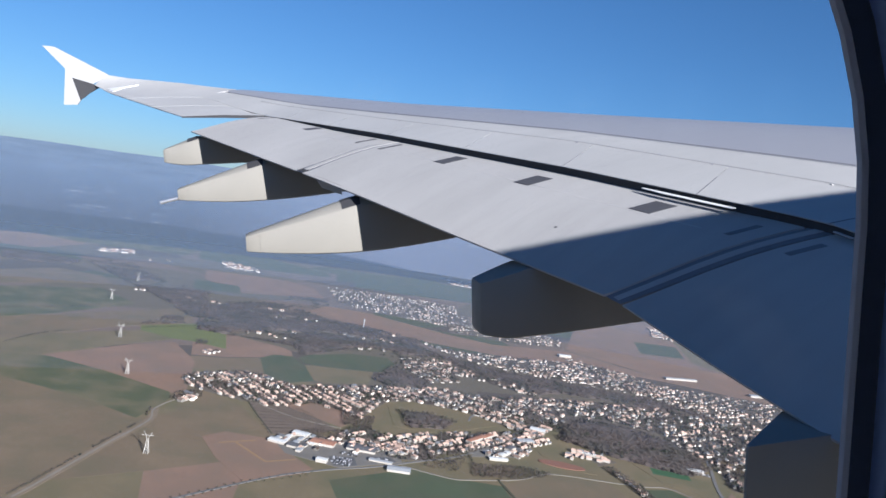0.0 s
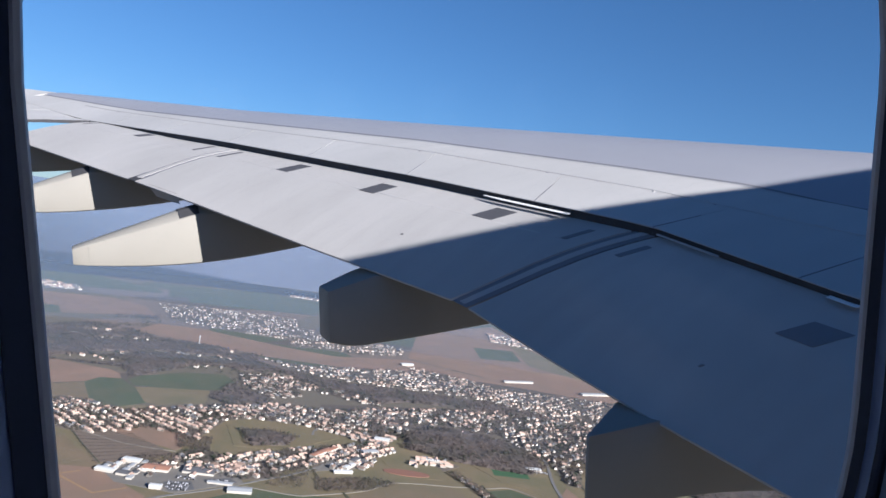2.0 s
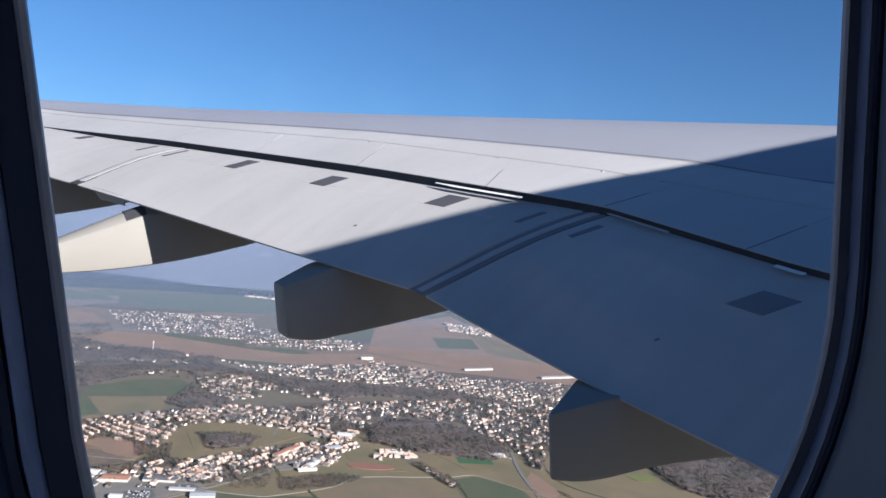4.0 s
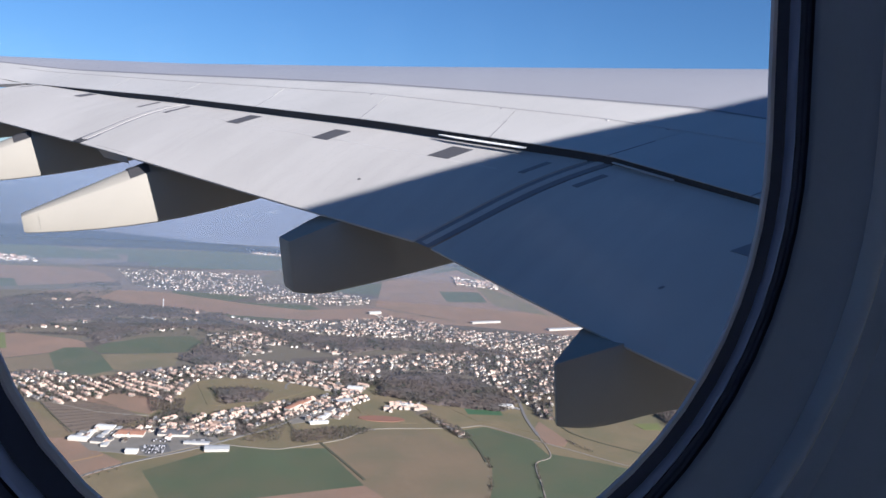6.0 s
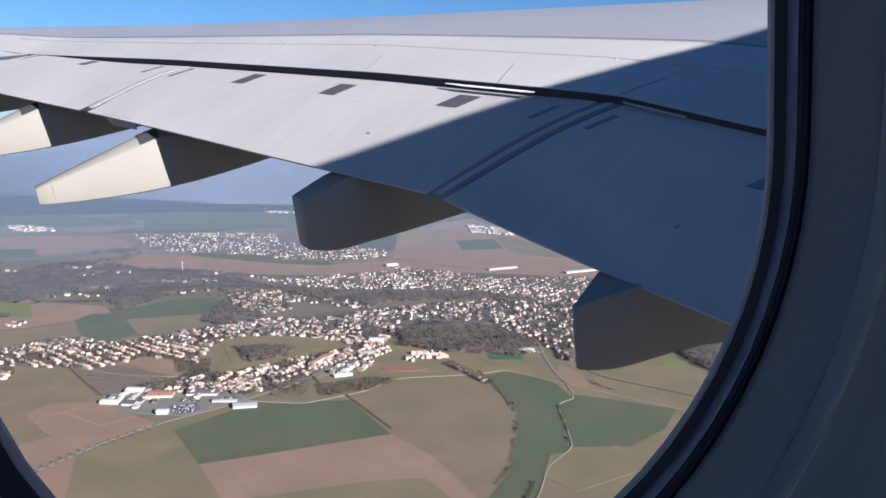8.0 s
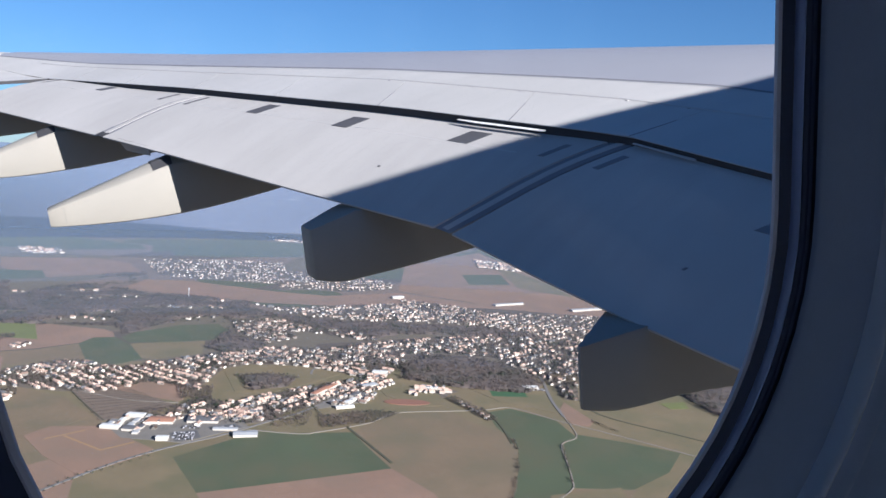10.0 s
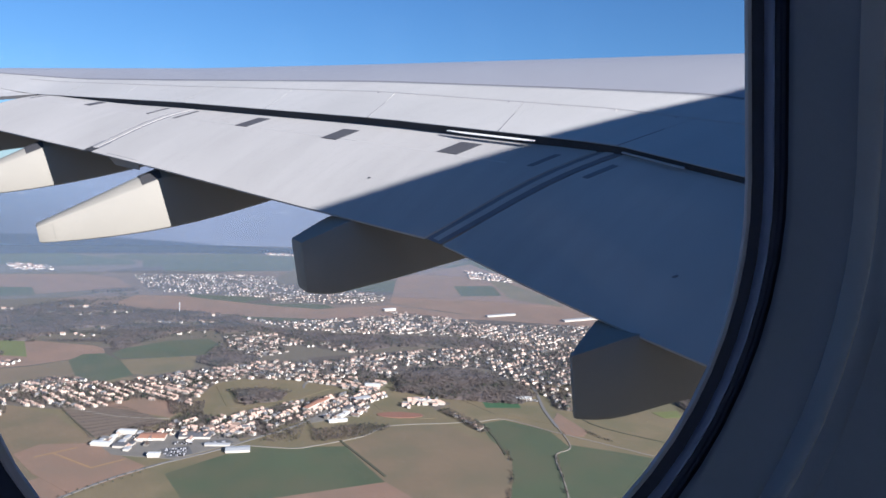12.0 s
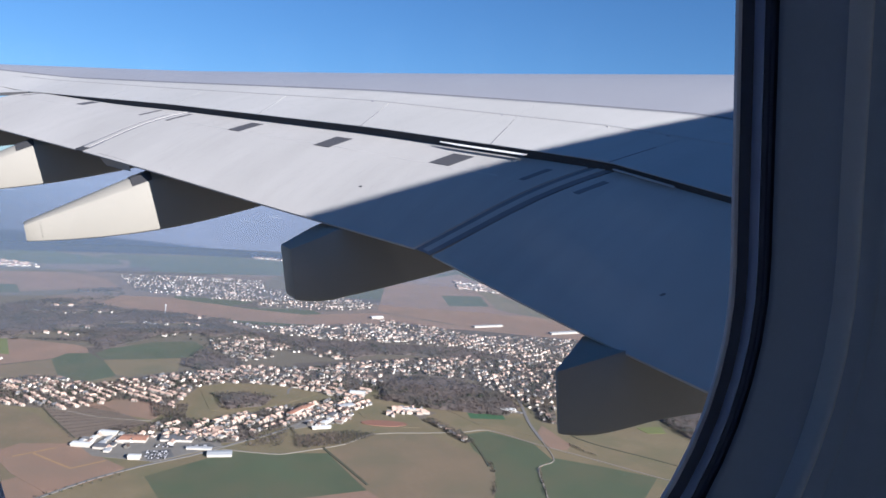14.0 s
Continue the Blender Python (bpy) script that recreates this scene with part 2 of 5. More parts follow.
# spoilers, each with a narrow joint to the next
CUTS = [3.0, 5.4, 7.8, 10.22, 12.45, 15.47, 18.5, 21.5, 24.5, 27.2, 28.7]
for s0, s1 in zip(CUTS, CUTS[1:]):
    bm = bmesh.new()
    rings = []
    for i in range(5):
        f = i / 4
        a, b = s0 + 0.006 + (s1 - s0 - 0.012) * f, s0 + (-0.15 if s0 < 10.3 else 0.72) + 0.006 + (s1 - s0 - 0.012 + (0.87 if s1 > 10.3 > s0 else 0)) * f
        g, h = along(GAP, a), along(HINGE, b)
        mid = (-(a + b) / 2, (g[0] + h[0]) / 2, (g[1] + h[1]) / 2 + 0.010)
        rings.append([(-a, g[0] - 0.02, g[1] + 0.006), (mid[0], mid[1], mid[2]), (-b, h[0] - 0.02, h[1] + 0.006), (-b, h[0] - 0.02, h[1] - 0.05), (-a, g[0] - 0.02, g[1] - 0.008)])
    loft(bm, rings)
    part("spoiler", bm, WING, wing, smooth=True)
    g, h = along(GAP, s0), along(HINGE, s0 + (-0.15 if s0 < 10.3 else 0.72))
    bm = bmesh.new()
    ends = [(-s0, g[0] - 0.02, g[1]), (-s0 - (h[0] - g[0]) * 0.12, g[0] + (h[0] - g[0]) * 0.6, g[1] + (h[1] - g[1]) * 0.6)]
    ends[1] = (-s0 - (-0.15 if s0 < 10.3 else 0.72) * 0.6, ends[1][1], ends[1][2])
    loft(bm, [[(x - 0.011, y, z + 0.0), (x - 0.011, y, z + 0.013), (x + 0.011, y, z + 0.013), (x + 0.011, y, z)] for x, y, z in ends])
    part("spoiler_joint", bm, LINE, wing)
for k in range(16):
    s = 7.2 + 1.05 * k
    y, z = along(HINGE, s)
    bm = bmesh.new()
    box(bm, (-s - 0.04, y - 0.025, z - 0.01), (-s + 0.04, y + 0.015, z + 0.011), 0.7)
    part("hinge_fitting", bm, FAINT if k % 3 else LINE, wing)


def ribbon(bm, table, s0, s1, w, lift, steps=14):
    """A flat strip of width w along a line of the wing's upper side."""
    n = max(2, steps)
    row = []
    for i in range(n + 1):
        s = s0 + (s1 - s0) * i / n
        y, z = along(table, s)
        row.append([bm.verts.new((-s, y + w / 2, z + lift + 0.02)), bm.verts.new((-s, y - w / 2, z + lift))])
    for a, b in zip(row, row[1:]):
        bm.faces.new((a[0], a[1], b[1], b[0]))


def slant(s):
    """How far the flap's nose lies inboard of its trailing edge."""
    return min(1.6, max(0.1, 1.25 - 0.1 * (s - 11.65)))


def flap_point(s, f):
    """A point of a flap's upper side: f 0 at its nose, 1 at its trailing edge; s is read at the trailing edge, the ends slant inwards."""
    q = s - slant(s) * (1 - f)
    g, t = along(GAP, s - slant(s)), along(TRAIL, s)
    y0, z0 = g[0] + 0.10, g[1] - 0.09 - 0.05 * min(1, max(0, (s - 10) / 3)) + 0.13 * min(1, max(0, (s - 24) / 4))
    hump = 0.14 * math.sin(math.pi * min(1, f * 1.05)) * (1 - 0.5 * f)
    return -q, y0 + (t[0] - y0) * f, z0 + (t[1] - z0) * f + hump


def flap(name, s0, s1, label):
    bm = bmesh.new()
    rings = []
    n = max(3, int((s1 - s0) / 0.9))
    for i in range(n + 1):
        s = s0 + (s1 - s0) * i / n
        top = [flap_point(s, f) for f in (0, 0.06, 0.15, 0.28, 0.42, 0.58, 0.75, 0.9, 1)]
        t = top[-1]
        low = [(t[0], t[1] + 0.01, t[2] - 0.035)]
        for f, th in ((0.75, 0.12), (0.42, 0.26), (0.15, 0.32), (0.0, 0.20)):
            x, y, z = flap_point(s, f)
            low.append((x, y, z - th))
        rings.append(top + low)
    loft(bm, rings)
    return part(name, bm, FLAP, wing, label, smooth=True)


flaps = [flap("flap", 2.7, 11.39, "inboard flap in the fuselage's shade"), flap("flap", 11.81, 21.23, "middle flap"), flap("flap", 21.53, 28.35, "outboard flap")]

# seals between the flaps: a grey strip between two dark joints
for s, ob, mat, wide in ((11.6, flaps[0], FLAP, 0.27), (21.38, flaps[1], FLAP, 0.30)):
    for w, dz, m, stop in ((wide + 0.06, 0.004, LINE, 1.0), (wide * 0.46, -0.006, mat, 0.99)):
        bm = bmesh.new()
        rings = []
        for f in (0.02, 0.1, 0.2, 0.3, 0.42, 0.58, 0.75, stop):
            rings.append([(x, y, z - dz - b * (1.05 - f)) for (x, y, z), b in [(flap_point(s + a * w / 2, f), b) for a, b in ((1, 0), (-1, 0), (-1, 0.12), (1, 0.12))]])
        loft(bm, rings)
        part("flap_seal" if m is mat else "flap_joint", bm, m, ob)


def marking(s, f, w, c, ob, mat=PATCH):
    """A small dark plate that lies on a flap."""
    bm = bmesh.new()
    x = s
    for _ in range(6):
        s = x + slant(s) * (1 - f)
    q = [Vector(flap_point(s + ds, f + df)) for ds, df in ((-w / 2, -c / 2), (w / 2, -c / 2), (w / 2, c / 2), (-w / 2, c / 2))]
    up = Vector((0, -0.004, 0.008))
    loft(bm, [q, [p + up for p in q]])
    part("access_panel", bm, mat, ob)


for s, f, w, c, k in ((27.9, 0.14, 0.08, 0.20, 2), (24.93, 0.15, 0.32, 0.16, 2), (21.95, 0.18, 0.10, 0.20, 2), (20.75, 0.20, 0.10, 0.22, 1), (18.38, 0.20, 0.34, 0.20, 1), (15.7, 0.23, 0.38, 0.17, 1), (12.93, 0.20, 0.40, 0.16, 1), (11.22, 0.21, 0.10, 0.16, 1),
                      (10.15, 0.22, 0.10, 0.16, 0), (7.04, 0.30, 0.50, 0.15, 0), (7.77, 0.68, 0.035, 0.018, 0), (13.86, 0.64, 0.045, 0.012, 1)):
    # plates inside the fuselage's shade get a paler grey, for weaker contrast there
    marking(s, f, w, c, flaps[k], PATCH if s > 12 else LINE)
bm = bmesh.new()
loft(bm, [[flap_point(21.38 + a, f) for a in (-0.15, 0.15)] + [tuple(Vector(flap_point(21.38 + a, f)) + Vector((0, -0.002, 0.012))) for a in (0.15, -0.15)] for f in (0.93, 1.0)])
part("seal_notch", bm, DARK, flaps[1], "dark notch at the trailing edge")


bm = bmesh.new()
rows = []
for s, y, z in ((20.75, 1.97, -1.84), (19.6, 2.37, -1.94)):
    x0, y0, z0 = flap_point(s, 0.97)
    rows.append([(x0, y0, z0 + 0.012), (-s, y, z), (-s, y, z - 0.03), (x0, y0, z0 - 0.05)])
loft(bm, rows)
part("trailing_tab", bm, FLAP, flaps[1], "short grey tab over the fairing")

for ob, s0, s1 in ((flaps[1], 12.6, 20.6), (flaps[2], 22.6, 27.8)):
    bm = bmesh.new()
    row = []
    for i in range(13):
        s = s0 + (s1 - s0) * i / 12
        a, b = flap_point(s, 0.285), flap_point(s, 0.291)
        row.append([(a[0], a[1], a[2] + 0.002), (b[0], b[1], b[2] + 0.002), (b[0], b[1], b[2] - 0.01), (a[0], a[1], a[2] - 0.01)])
    loft(bm, row)
    part("skin_joint", bm, SEAM, ob)

# black sheet under the spoilers, painted as the shade in the flap gap
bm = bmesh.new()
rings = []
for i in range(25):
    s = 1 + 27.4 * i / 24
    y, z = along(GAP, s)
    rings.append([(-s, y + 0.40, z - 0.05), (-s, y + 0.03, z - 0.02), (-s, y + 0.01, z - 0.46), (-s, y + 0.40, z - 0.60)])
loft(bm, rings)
part("flap_gap_shade", bm, DARK, wing, "black sheet for the shade in the flap gap")
# white stands for sunlight on these plates, dull grey for the shaded one
for s0, s1 in ((11.7, 13.5), (9.0, 10.1), (6.93, 7.33)):
    bm = bmesh.new()
    rings = []
    for i in range(5):
        s = s0 + (s1 - s0) * i / 4
        y, z = along(GAP, s)
        k = 0.4 if 8 < s0 < 11 else 1.0 if s0 < 8 else 0.9 * min(1, 0.4 + 2.5 * (s1 - s) / (s1 - s0))
        rings.append([(-s, y - 0.05, z - 0.07), (-s, y - 0.05 - 0.09 * k, z - 0.07 - 0.015 * k), (-s, y - 0.05 - 0.09 * k, z - 0.09), (-s, y - 0.05, z - 0.09)])
    loft(bm, rings)
    part("slot_plate", bm, FAINT if 8 < s0 < 11 else WHITE, wing, "pale plate in the flap gap")

for table, s0, s1, w in ((HINGE, 6, 31, 0.016), (SPAR, 6, 35, 0.035)):
    bm = bmesh.new()
    ribbon(bm, table, s0, s1, w, 0.012, 60)
    part("panel_joint", bm, FAINT if table is HINGE else LINE, wing)

# ailerons
for s0, s1 in ((28.75, 31.4), (31.45, 33.9), (33.95, 34.4)):
    bm = bmesh.new()
    rings = []
    for i in range(4):
        s = s0 + (s1 - s0) * i / 3
        g, t = along(GAP, s), along(AILERON, s)
        rings.append([(-s, g[0], g[1] - 0.005), (-s, (g[0] + t[0]) / 2, (g[1] + t[1]) / 2 + 0.03), (-s, t[0], t[1]), (-s, t[0], t[1] - 0.03), (-s, (g[0] + t[0]) / 2, (g[1] + t[1]) / 2 - 0.05), (-s, g[0], g[1] - 0.09)])
    loft(bm, rings)
    panel = part("aileron", bm, WING, wing)
    if s0 < 29:
        # dark plate added over the sunlit end face, for the dark gap there
        bm = bmesh.new()
        loft(bm, [[(x, y + (0.02 if k in (0, 5) else 0), z + (0.0 if k in (0, 1, 2) else -0.02)) for k, (_, y, z) in enumerate(rings[0])] for x in (-s0 + 0.02, -s0 - 0.004)])
        part("end_blackout", bm, DARK, panel, "dark plate over the aileron's sunlit end")

# raked wing tip: from the trailing edge to the leading edge, ring by ring
TIP_TE = [(34.4, -4.56, 0.83), (35.6, -4.97, 0.94), (36.8, -5.38, 1.06), (38, -5.74, 1.19), (39, -6.02, 1.3), (40.0, -6.50, 1.52)]
TIP_LE = [(34.4, -0.16, 1.07), (36, -1.18, 1.24), (37.4, -2.39, 1.45), (38.6, -3.69, 1.63), (39.5, -4.92, 1.78), (40.0, -5.86, 1.955)]


def tip(k, u):
    """A point of the tip's upper side: ring k, u 0 at the trailing edge, 1 at the leading edge."""
    i = min(int(k), 4)
    a = [p + (q - p) * (k - i) for p, q in zip(TIP_TE[i], TIP_TE[i + 1])]
    b = [p + (q - p) * (k - i) for p, q in zip(TIP_LE[i], TIP_LE[i + 1])]
    x, y, z = (p + (q - p) * u for p, q in zip(a, b))
    return -x, y, z + (0.04 * k / 5 - 0.17 * (1 - k / 5)) * math.sin(math.pi * u)


bm = bmesh.new()
rings = []
for k in (0, 1, 2, 3, 4, 4.5, 5):
    top = [tip(k, u) for u in (0, 0.15, 0.35, 0.55, 0.75, 0.9, 1)]
    rings.append(top + [(x, y, z - d * (1 - k / 6.5)) for (x, y, z), d in zip(reversed(top), (0.12, 0.22, 0.26, 0.22, 0.14, 0.08, 0.03))])
loft(bm, rings)
part("wing_tip", bm, WING, wing, "raked grey wing tip", smooth=True)

# wing tip fence
bm = bmesh.new()
side = ((-5.85, 1.97), (-8.07, 3.25), (-8.55, 3.30), (-7.68, 2.27), (-7.89, 0.65), (-7.31, 0.64), (-7.15, 0.84), (-7.41, 1.86), (-6.55, 1.57), (-6.15, 1.78))
loft(bm, [[(-40.0 - dx, y, z) for y, z in side] for dx in (0, 0.07, 0.12)])
part("wing_tip_fence", bm, TIPS, wing, "white wing tip fence")
# lower root face painted dark for the wing's shadow on it
bm = bmesh.new()
side = ((-7.41, 1.86), (-7.15, 0.84), (-6.72, 1.15), (-6.30, 1.40), (-6.55, 1.57))
loft(bm, [[(-39.97 - dx, y, z) for y, z in side] for dx in (0, 0.05, 0.09)])
part("fence_root_shade", bm, DARK, wing, "root of the wing tip fence, painted dark as shaded")
for q in (((3.5, 0.10), (3.4, 0.17), (2.95, 0.64), (2.95, 0.20)), ((2.95, 0.04), (3.0, 0.24), (2.85, 0.28), (2.3, 0.06))):
    bm = bmesh.new()
    loft(bm, [[tuple(Vector(tip(k, u)) + Vector((0, 0, dz))) for k, u in q] for dz in (-0.01, 0.03)])
    part("tip_plate", bm, WHITE, wing, "white plate near the wing tip")


def fairing(s, tail, te, keel, w, rise, label="", sweep=0):
    """A flap track fairing: tail and te are (y, z of its shoulder, z of its keel); the keel runs to (y, z) under the wing; its back rises above the shoulders; sweep: the length over which its blunt end is cut aslant."""
    bm = bmesh.new()
    rings = []
    y0, y1 = tail[0], te[0]
    rows = [(y0 + (y1 - y0) * f, tail[1] + (te[1] - tail[1]) * f, tail[2] + (te[2] - tail[2]) * f - 0.05 * math.sin(math.pi * f), min(1, 0.62 + 0.5 * f), rise * min(1, 0.12 + f)) for f in (0, 0.02, 0.1, 0.3, 0.55, 0.8, 1.0)]
    for f in (0.15, 0.3, 0.5, 0.75, 1.0):
        rows.append((y1 + (keel[0] - y1) * f, te[1] - 0.05 * f, te[2] + (keel[1] - te[2]) * f ** 1.5, 1, rise * (1 - f)))
    for i, (y, top, bot, k, up) in enumerate(rows):
        hw, c = w * k / 2, 0.93 if i == 0 else 1
        mz, h = (top + bot) / 2, (top - bot) / 2 * c
        hw *= c
        prof = [(-1, -0.86), (-0.96, -0.95), (-0.84, -1), (0.84, -1), (0.96, -0.95), (1, -0.86), (1, 0.93), (0.95, 1)]
        ring = [(-s + hw * a, y, mz + h * b) for a, b in prof]
        ring += [(-s + hw * 0.42, y, mz + h + up * 0.85), (-s, y, mz + h + up), (-s - hw * 0.42, y, mz + h + up * 0.85), (-s - hw * 0.95, y, mz + h), (-s - hw, y, mz + h * 0.93)]
        if sweep:
            near, g = -s + w / 2, min(1, 0.05 + max(0, y - y0) / sweep)
            ring = [(near - (-s + hw - x) / hw * g * w / 2, yy, z) for x, yy, z in ring]
        rings.append(ring)
    loft(bm, rings)
    for e in bm.edges:
        e.smooth = e.calc_face_angle(0.0) < 0.3
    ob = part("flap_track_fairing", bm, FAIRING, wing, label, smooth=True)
    if s < 15:
        return ob
    # dark plate on the back, painted as the shade under the flap
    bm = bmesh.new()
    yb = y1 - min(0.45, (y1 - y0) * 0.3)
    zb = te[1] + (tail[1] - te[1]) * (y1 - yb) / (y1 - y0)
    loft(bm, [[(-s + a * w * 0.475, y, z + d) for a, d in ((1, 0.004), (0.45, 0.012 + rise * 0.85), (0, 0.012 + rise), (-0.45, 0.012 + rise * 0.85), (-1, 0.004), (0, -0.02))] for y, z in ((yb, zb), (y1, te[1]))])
    part("fairing_shade", bm, DARK, ob, "dark plate for the shade under the flap")
    ym = y0 + (y1 - y0) * 0.12
    zt, zk = tail[1] + (te[1] - tail[1]) * 0.12, tail[2] + (te[2] - tail[2]) * 0.12 - 0.02
    hw = w * 0.68 / 2 + 0.004
    bm = bmesh.new()
    loft(bm, [[(-s + hw * a, y, (zt + zk) / 2 + (zt - zk) / 2 * b) for a, b in ((1, -0.70), (1, 0.78), (1.02, 0.78), (1.02, -0.70))] for y in (ym - 0.006, ym + 0.006)])
    part("fairing_seam", bm, FAIRING_SEAM, ob)
    return ob


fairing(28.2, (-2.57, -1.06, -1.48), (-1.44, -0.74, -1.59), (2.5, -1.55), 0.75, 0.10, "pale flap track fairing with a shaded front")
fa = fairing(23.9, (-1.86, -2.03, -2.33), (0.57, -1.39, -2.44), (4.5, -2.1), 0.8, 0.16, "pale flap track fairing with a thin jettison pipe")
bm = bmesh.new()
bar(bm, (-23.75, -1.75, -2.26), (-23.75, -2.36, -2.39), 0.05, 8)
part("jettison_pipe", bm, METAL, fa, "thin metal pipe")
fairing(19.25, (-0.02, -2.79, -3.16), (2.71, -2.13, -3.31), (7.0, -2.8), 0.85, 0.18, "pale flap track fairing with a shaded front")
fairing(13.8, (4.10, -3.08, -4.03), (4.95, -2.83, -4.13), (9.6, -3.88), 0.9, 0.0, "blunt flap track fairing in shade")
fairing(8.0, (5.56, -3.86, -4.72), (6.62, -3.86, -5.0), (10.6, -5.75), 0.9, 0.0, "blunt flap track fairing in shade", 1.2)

# ---- fuselage with the window's opening, and the cabin lining ----
WY, WZ, WHW, WHH, WR = 0.1308, -0.034, 0.1547, 0.217, 0.150


def outline(off, x, n=14):
    """The window's rounded outline, off metres outside it, at x."""
    pts = []
    hw, hh, r = WHW + off, WHH + off, WR + off
    for cy, cz, a0 in ((hw - r, hh - r, 0), (-hw + r, hh - r, 90), (-hw + r, -hh + r, 180), (hw - r, -hh + r, 270)):
        for i in range(n):
            a = radians(a0 + 90 * i / (n - 1))
            pts.append((x, WY + cy + r * math.cos(a), WZ + cz + r * math.sin(a)))
    return pts


bm = bmesh.new()
rings = []
YS = [-30, -12, -6, -5.6, -5, -4.6, -4, -3.6, -3, -2.6, -2, -1.6, -1.0, -0.6, 0, 0.4, 1.0, 1.4, 2, 2.4, 3, 3.4, 4, 4.4, 5, 5.4, 6, 6.4, 10, 24, 36]
AN = 48
for y in YS:
    rings.append([(3.0 - 3.35 * math.cos(k * math.tau / AN), y, -0.17 + 4.05 * math.sin(k * math.tau / AN)) for k in range(AN)])
loft(bm, rings)
bm.verts.ensure_lookup_table()
gone = []
for f in bm.faces:
    c, dy = f.calc_center_median(), max(v.co.y for v in f.verts) - min(v.co.y for v in f.verts)
    port = c.x < 0 and -0.6 < c.y < 1.0 and abs(c.z) < 0.75
    starboard = c.x > 6 and abs(c.z + 0.1) < 0.5 and dy < 0.45 and abs(c.y) < 5.2
    if len(f.verts) == 4 and (port or starboard):
        gone.append(f)
bmesh.ops.delete(bm, geom=gone, context="FACES")
hull = new("fuselage", mesh("fuselage", bm, HULL, True))
hull.matrix_world = PLANE
tagged(hull, "airliner fuselage beside the wing, its grey set for bounced light", "aircraft", kind="structure")

window = new("window_1")
window.matrix_world = PLANE
tagged(window, "rounded airliner cabin window with a dark rubber seal", "window", kind="structure")


def ring_part(name, mat, prof, label=""):
    bm = bmesh.new()
    loft(bm, [outline(o, x) for o, x in prof], caps=False)
    return part(name, bm, mat, window, label, smooth=True)


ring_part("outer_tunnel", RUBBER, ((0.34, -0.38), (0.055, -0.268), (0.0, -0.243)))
# thin pale ring painted as the glint along the pane's edge
ring_part("pane_edge", RIM, ((-0.0004, -0.2432), (0.0001, -0.2418), (0.0016, -0.2412), (0.0024, -0.2418), (0.0027, -0.2432)), "rounded pane edge, painted pale as a glint")
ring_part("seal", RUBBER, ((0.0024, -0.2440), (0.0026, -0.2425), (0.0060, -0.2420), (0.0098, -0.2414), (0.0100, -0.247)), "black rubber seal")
ring_part("trim_ring", TRIM, ((0.0098, -0.247), (0.0102, -0.2412), (0.0112, -0.2398), (0.0128, -0.2390), (0.0142, -0.2394), (0.0152, -0.245)), "trim ring tinted blue for sky light")
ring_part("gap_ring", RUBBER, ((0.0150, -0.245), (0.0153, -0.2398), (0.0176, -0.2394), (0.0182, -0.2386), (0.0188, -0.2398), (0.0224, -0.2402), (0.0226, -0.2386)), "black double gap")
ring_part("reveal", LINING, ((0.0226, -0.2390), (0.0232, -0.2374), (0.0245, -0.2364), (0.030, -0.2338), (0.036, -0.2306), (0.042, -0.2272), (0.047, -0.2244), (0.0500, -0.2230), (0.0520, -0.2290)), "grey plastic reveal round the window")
# lip painted lighter than the reveal to imitate the highlight on its ridge
ring_part("bezel_lip", LIP, ((0.0490, -0.2256), (0.0494, -0.2240), (0.0500, -0.2206), (0.0507, -0.2172), (0.0516, -0.2150), (0.0530, -0.2140), (0.0550, -0.2146), (0.0568, -0.2230)), "rounded plastic lip, painted light as a highlight")
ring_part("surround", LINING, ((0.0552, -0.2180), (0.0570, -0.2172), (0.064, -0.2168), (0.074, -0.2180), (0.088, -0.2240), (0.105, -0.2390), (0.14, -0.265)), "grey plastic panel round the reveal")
def acrylic(name, least, most):
    """Clear acrylic with a translucent film that imitates a veil of glare, least to most of it."""
    m = bpy.data.materials.new(name)
    m.use_nodes = True
    n, l = m.node_tree.nodes, m.node_tree.links
    n.remove(n["Principled BSDF"])
    clear, glare_film, gloss, m1, m2 = n.new("ShaderNodeBsdfTransparent"), n.new("ShaderNodeBsdfTranslucent"), n.new("ShaderNodeBsdfGlossy"), n.new("ShaderNodeMixShader"), n.new("ShaderNodeMixShader")
    glare_film.inputs["Color"].default_value = (0.7, 0.72, 0.75, 1)
    gloss.inputs["Roughness"].default_value = 0.02
    tx, rg = n.new("ShaderNodeTexNoise"), n.new("ShaderNodeMapRange")
    tx.inputs["Scale"].default_value, tx.inputs["Detail"].default_value = 14, 4
    rg.inputs["To Min"].default_value, rg.inputs["To Max"].default_value = least, most
    l.new(tx.outputs["Fac"], rg.inputs["Value"])
    l.new(rg.outputs[0], m1.inputs[0])
    l.new(clear.outputs[0], m1.inputs[1])
    l.new(glare_film.outputs[0], m1.inputs[2])
    m2.inputs[0].default_value = 0.003
    l.new(m1.outputs[0], m2.inputs[1])
    l.new(gloss.outputs[0], m2.inputs[2])
    l.new(m2.outputs[0], n["Material Output"].inputs["Surface"])
    return m


PANE = acrylic("acrylic_with_glare", 0.003, 0.008)
bm = bmesh.new()
loft(bm, [outline(0.02, -0.254), outline(0.02, -0.251)])
pane = part("pane", bm, PANE, window, "clear acrylic pane with a thin glare film")
pane.visible_shadow = False
bm = bmesh.new()
a = outline(0.14, -0.265)
outer = []
for x, y, z in a:
    dy, dz = y - WY, z - WZ
    k = min(1.6 / max(abs(dy), 1e-6), 1.2 / max(abs(dz), 1e-6))
    outer.append((-0.272, WY + dy * k, WZ + dz * k))
loft(bm, [a, outer], caps=False)
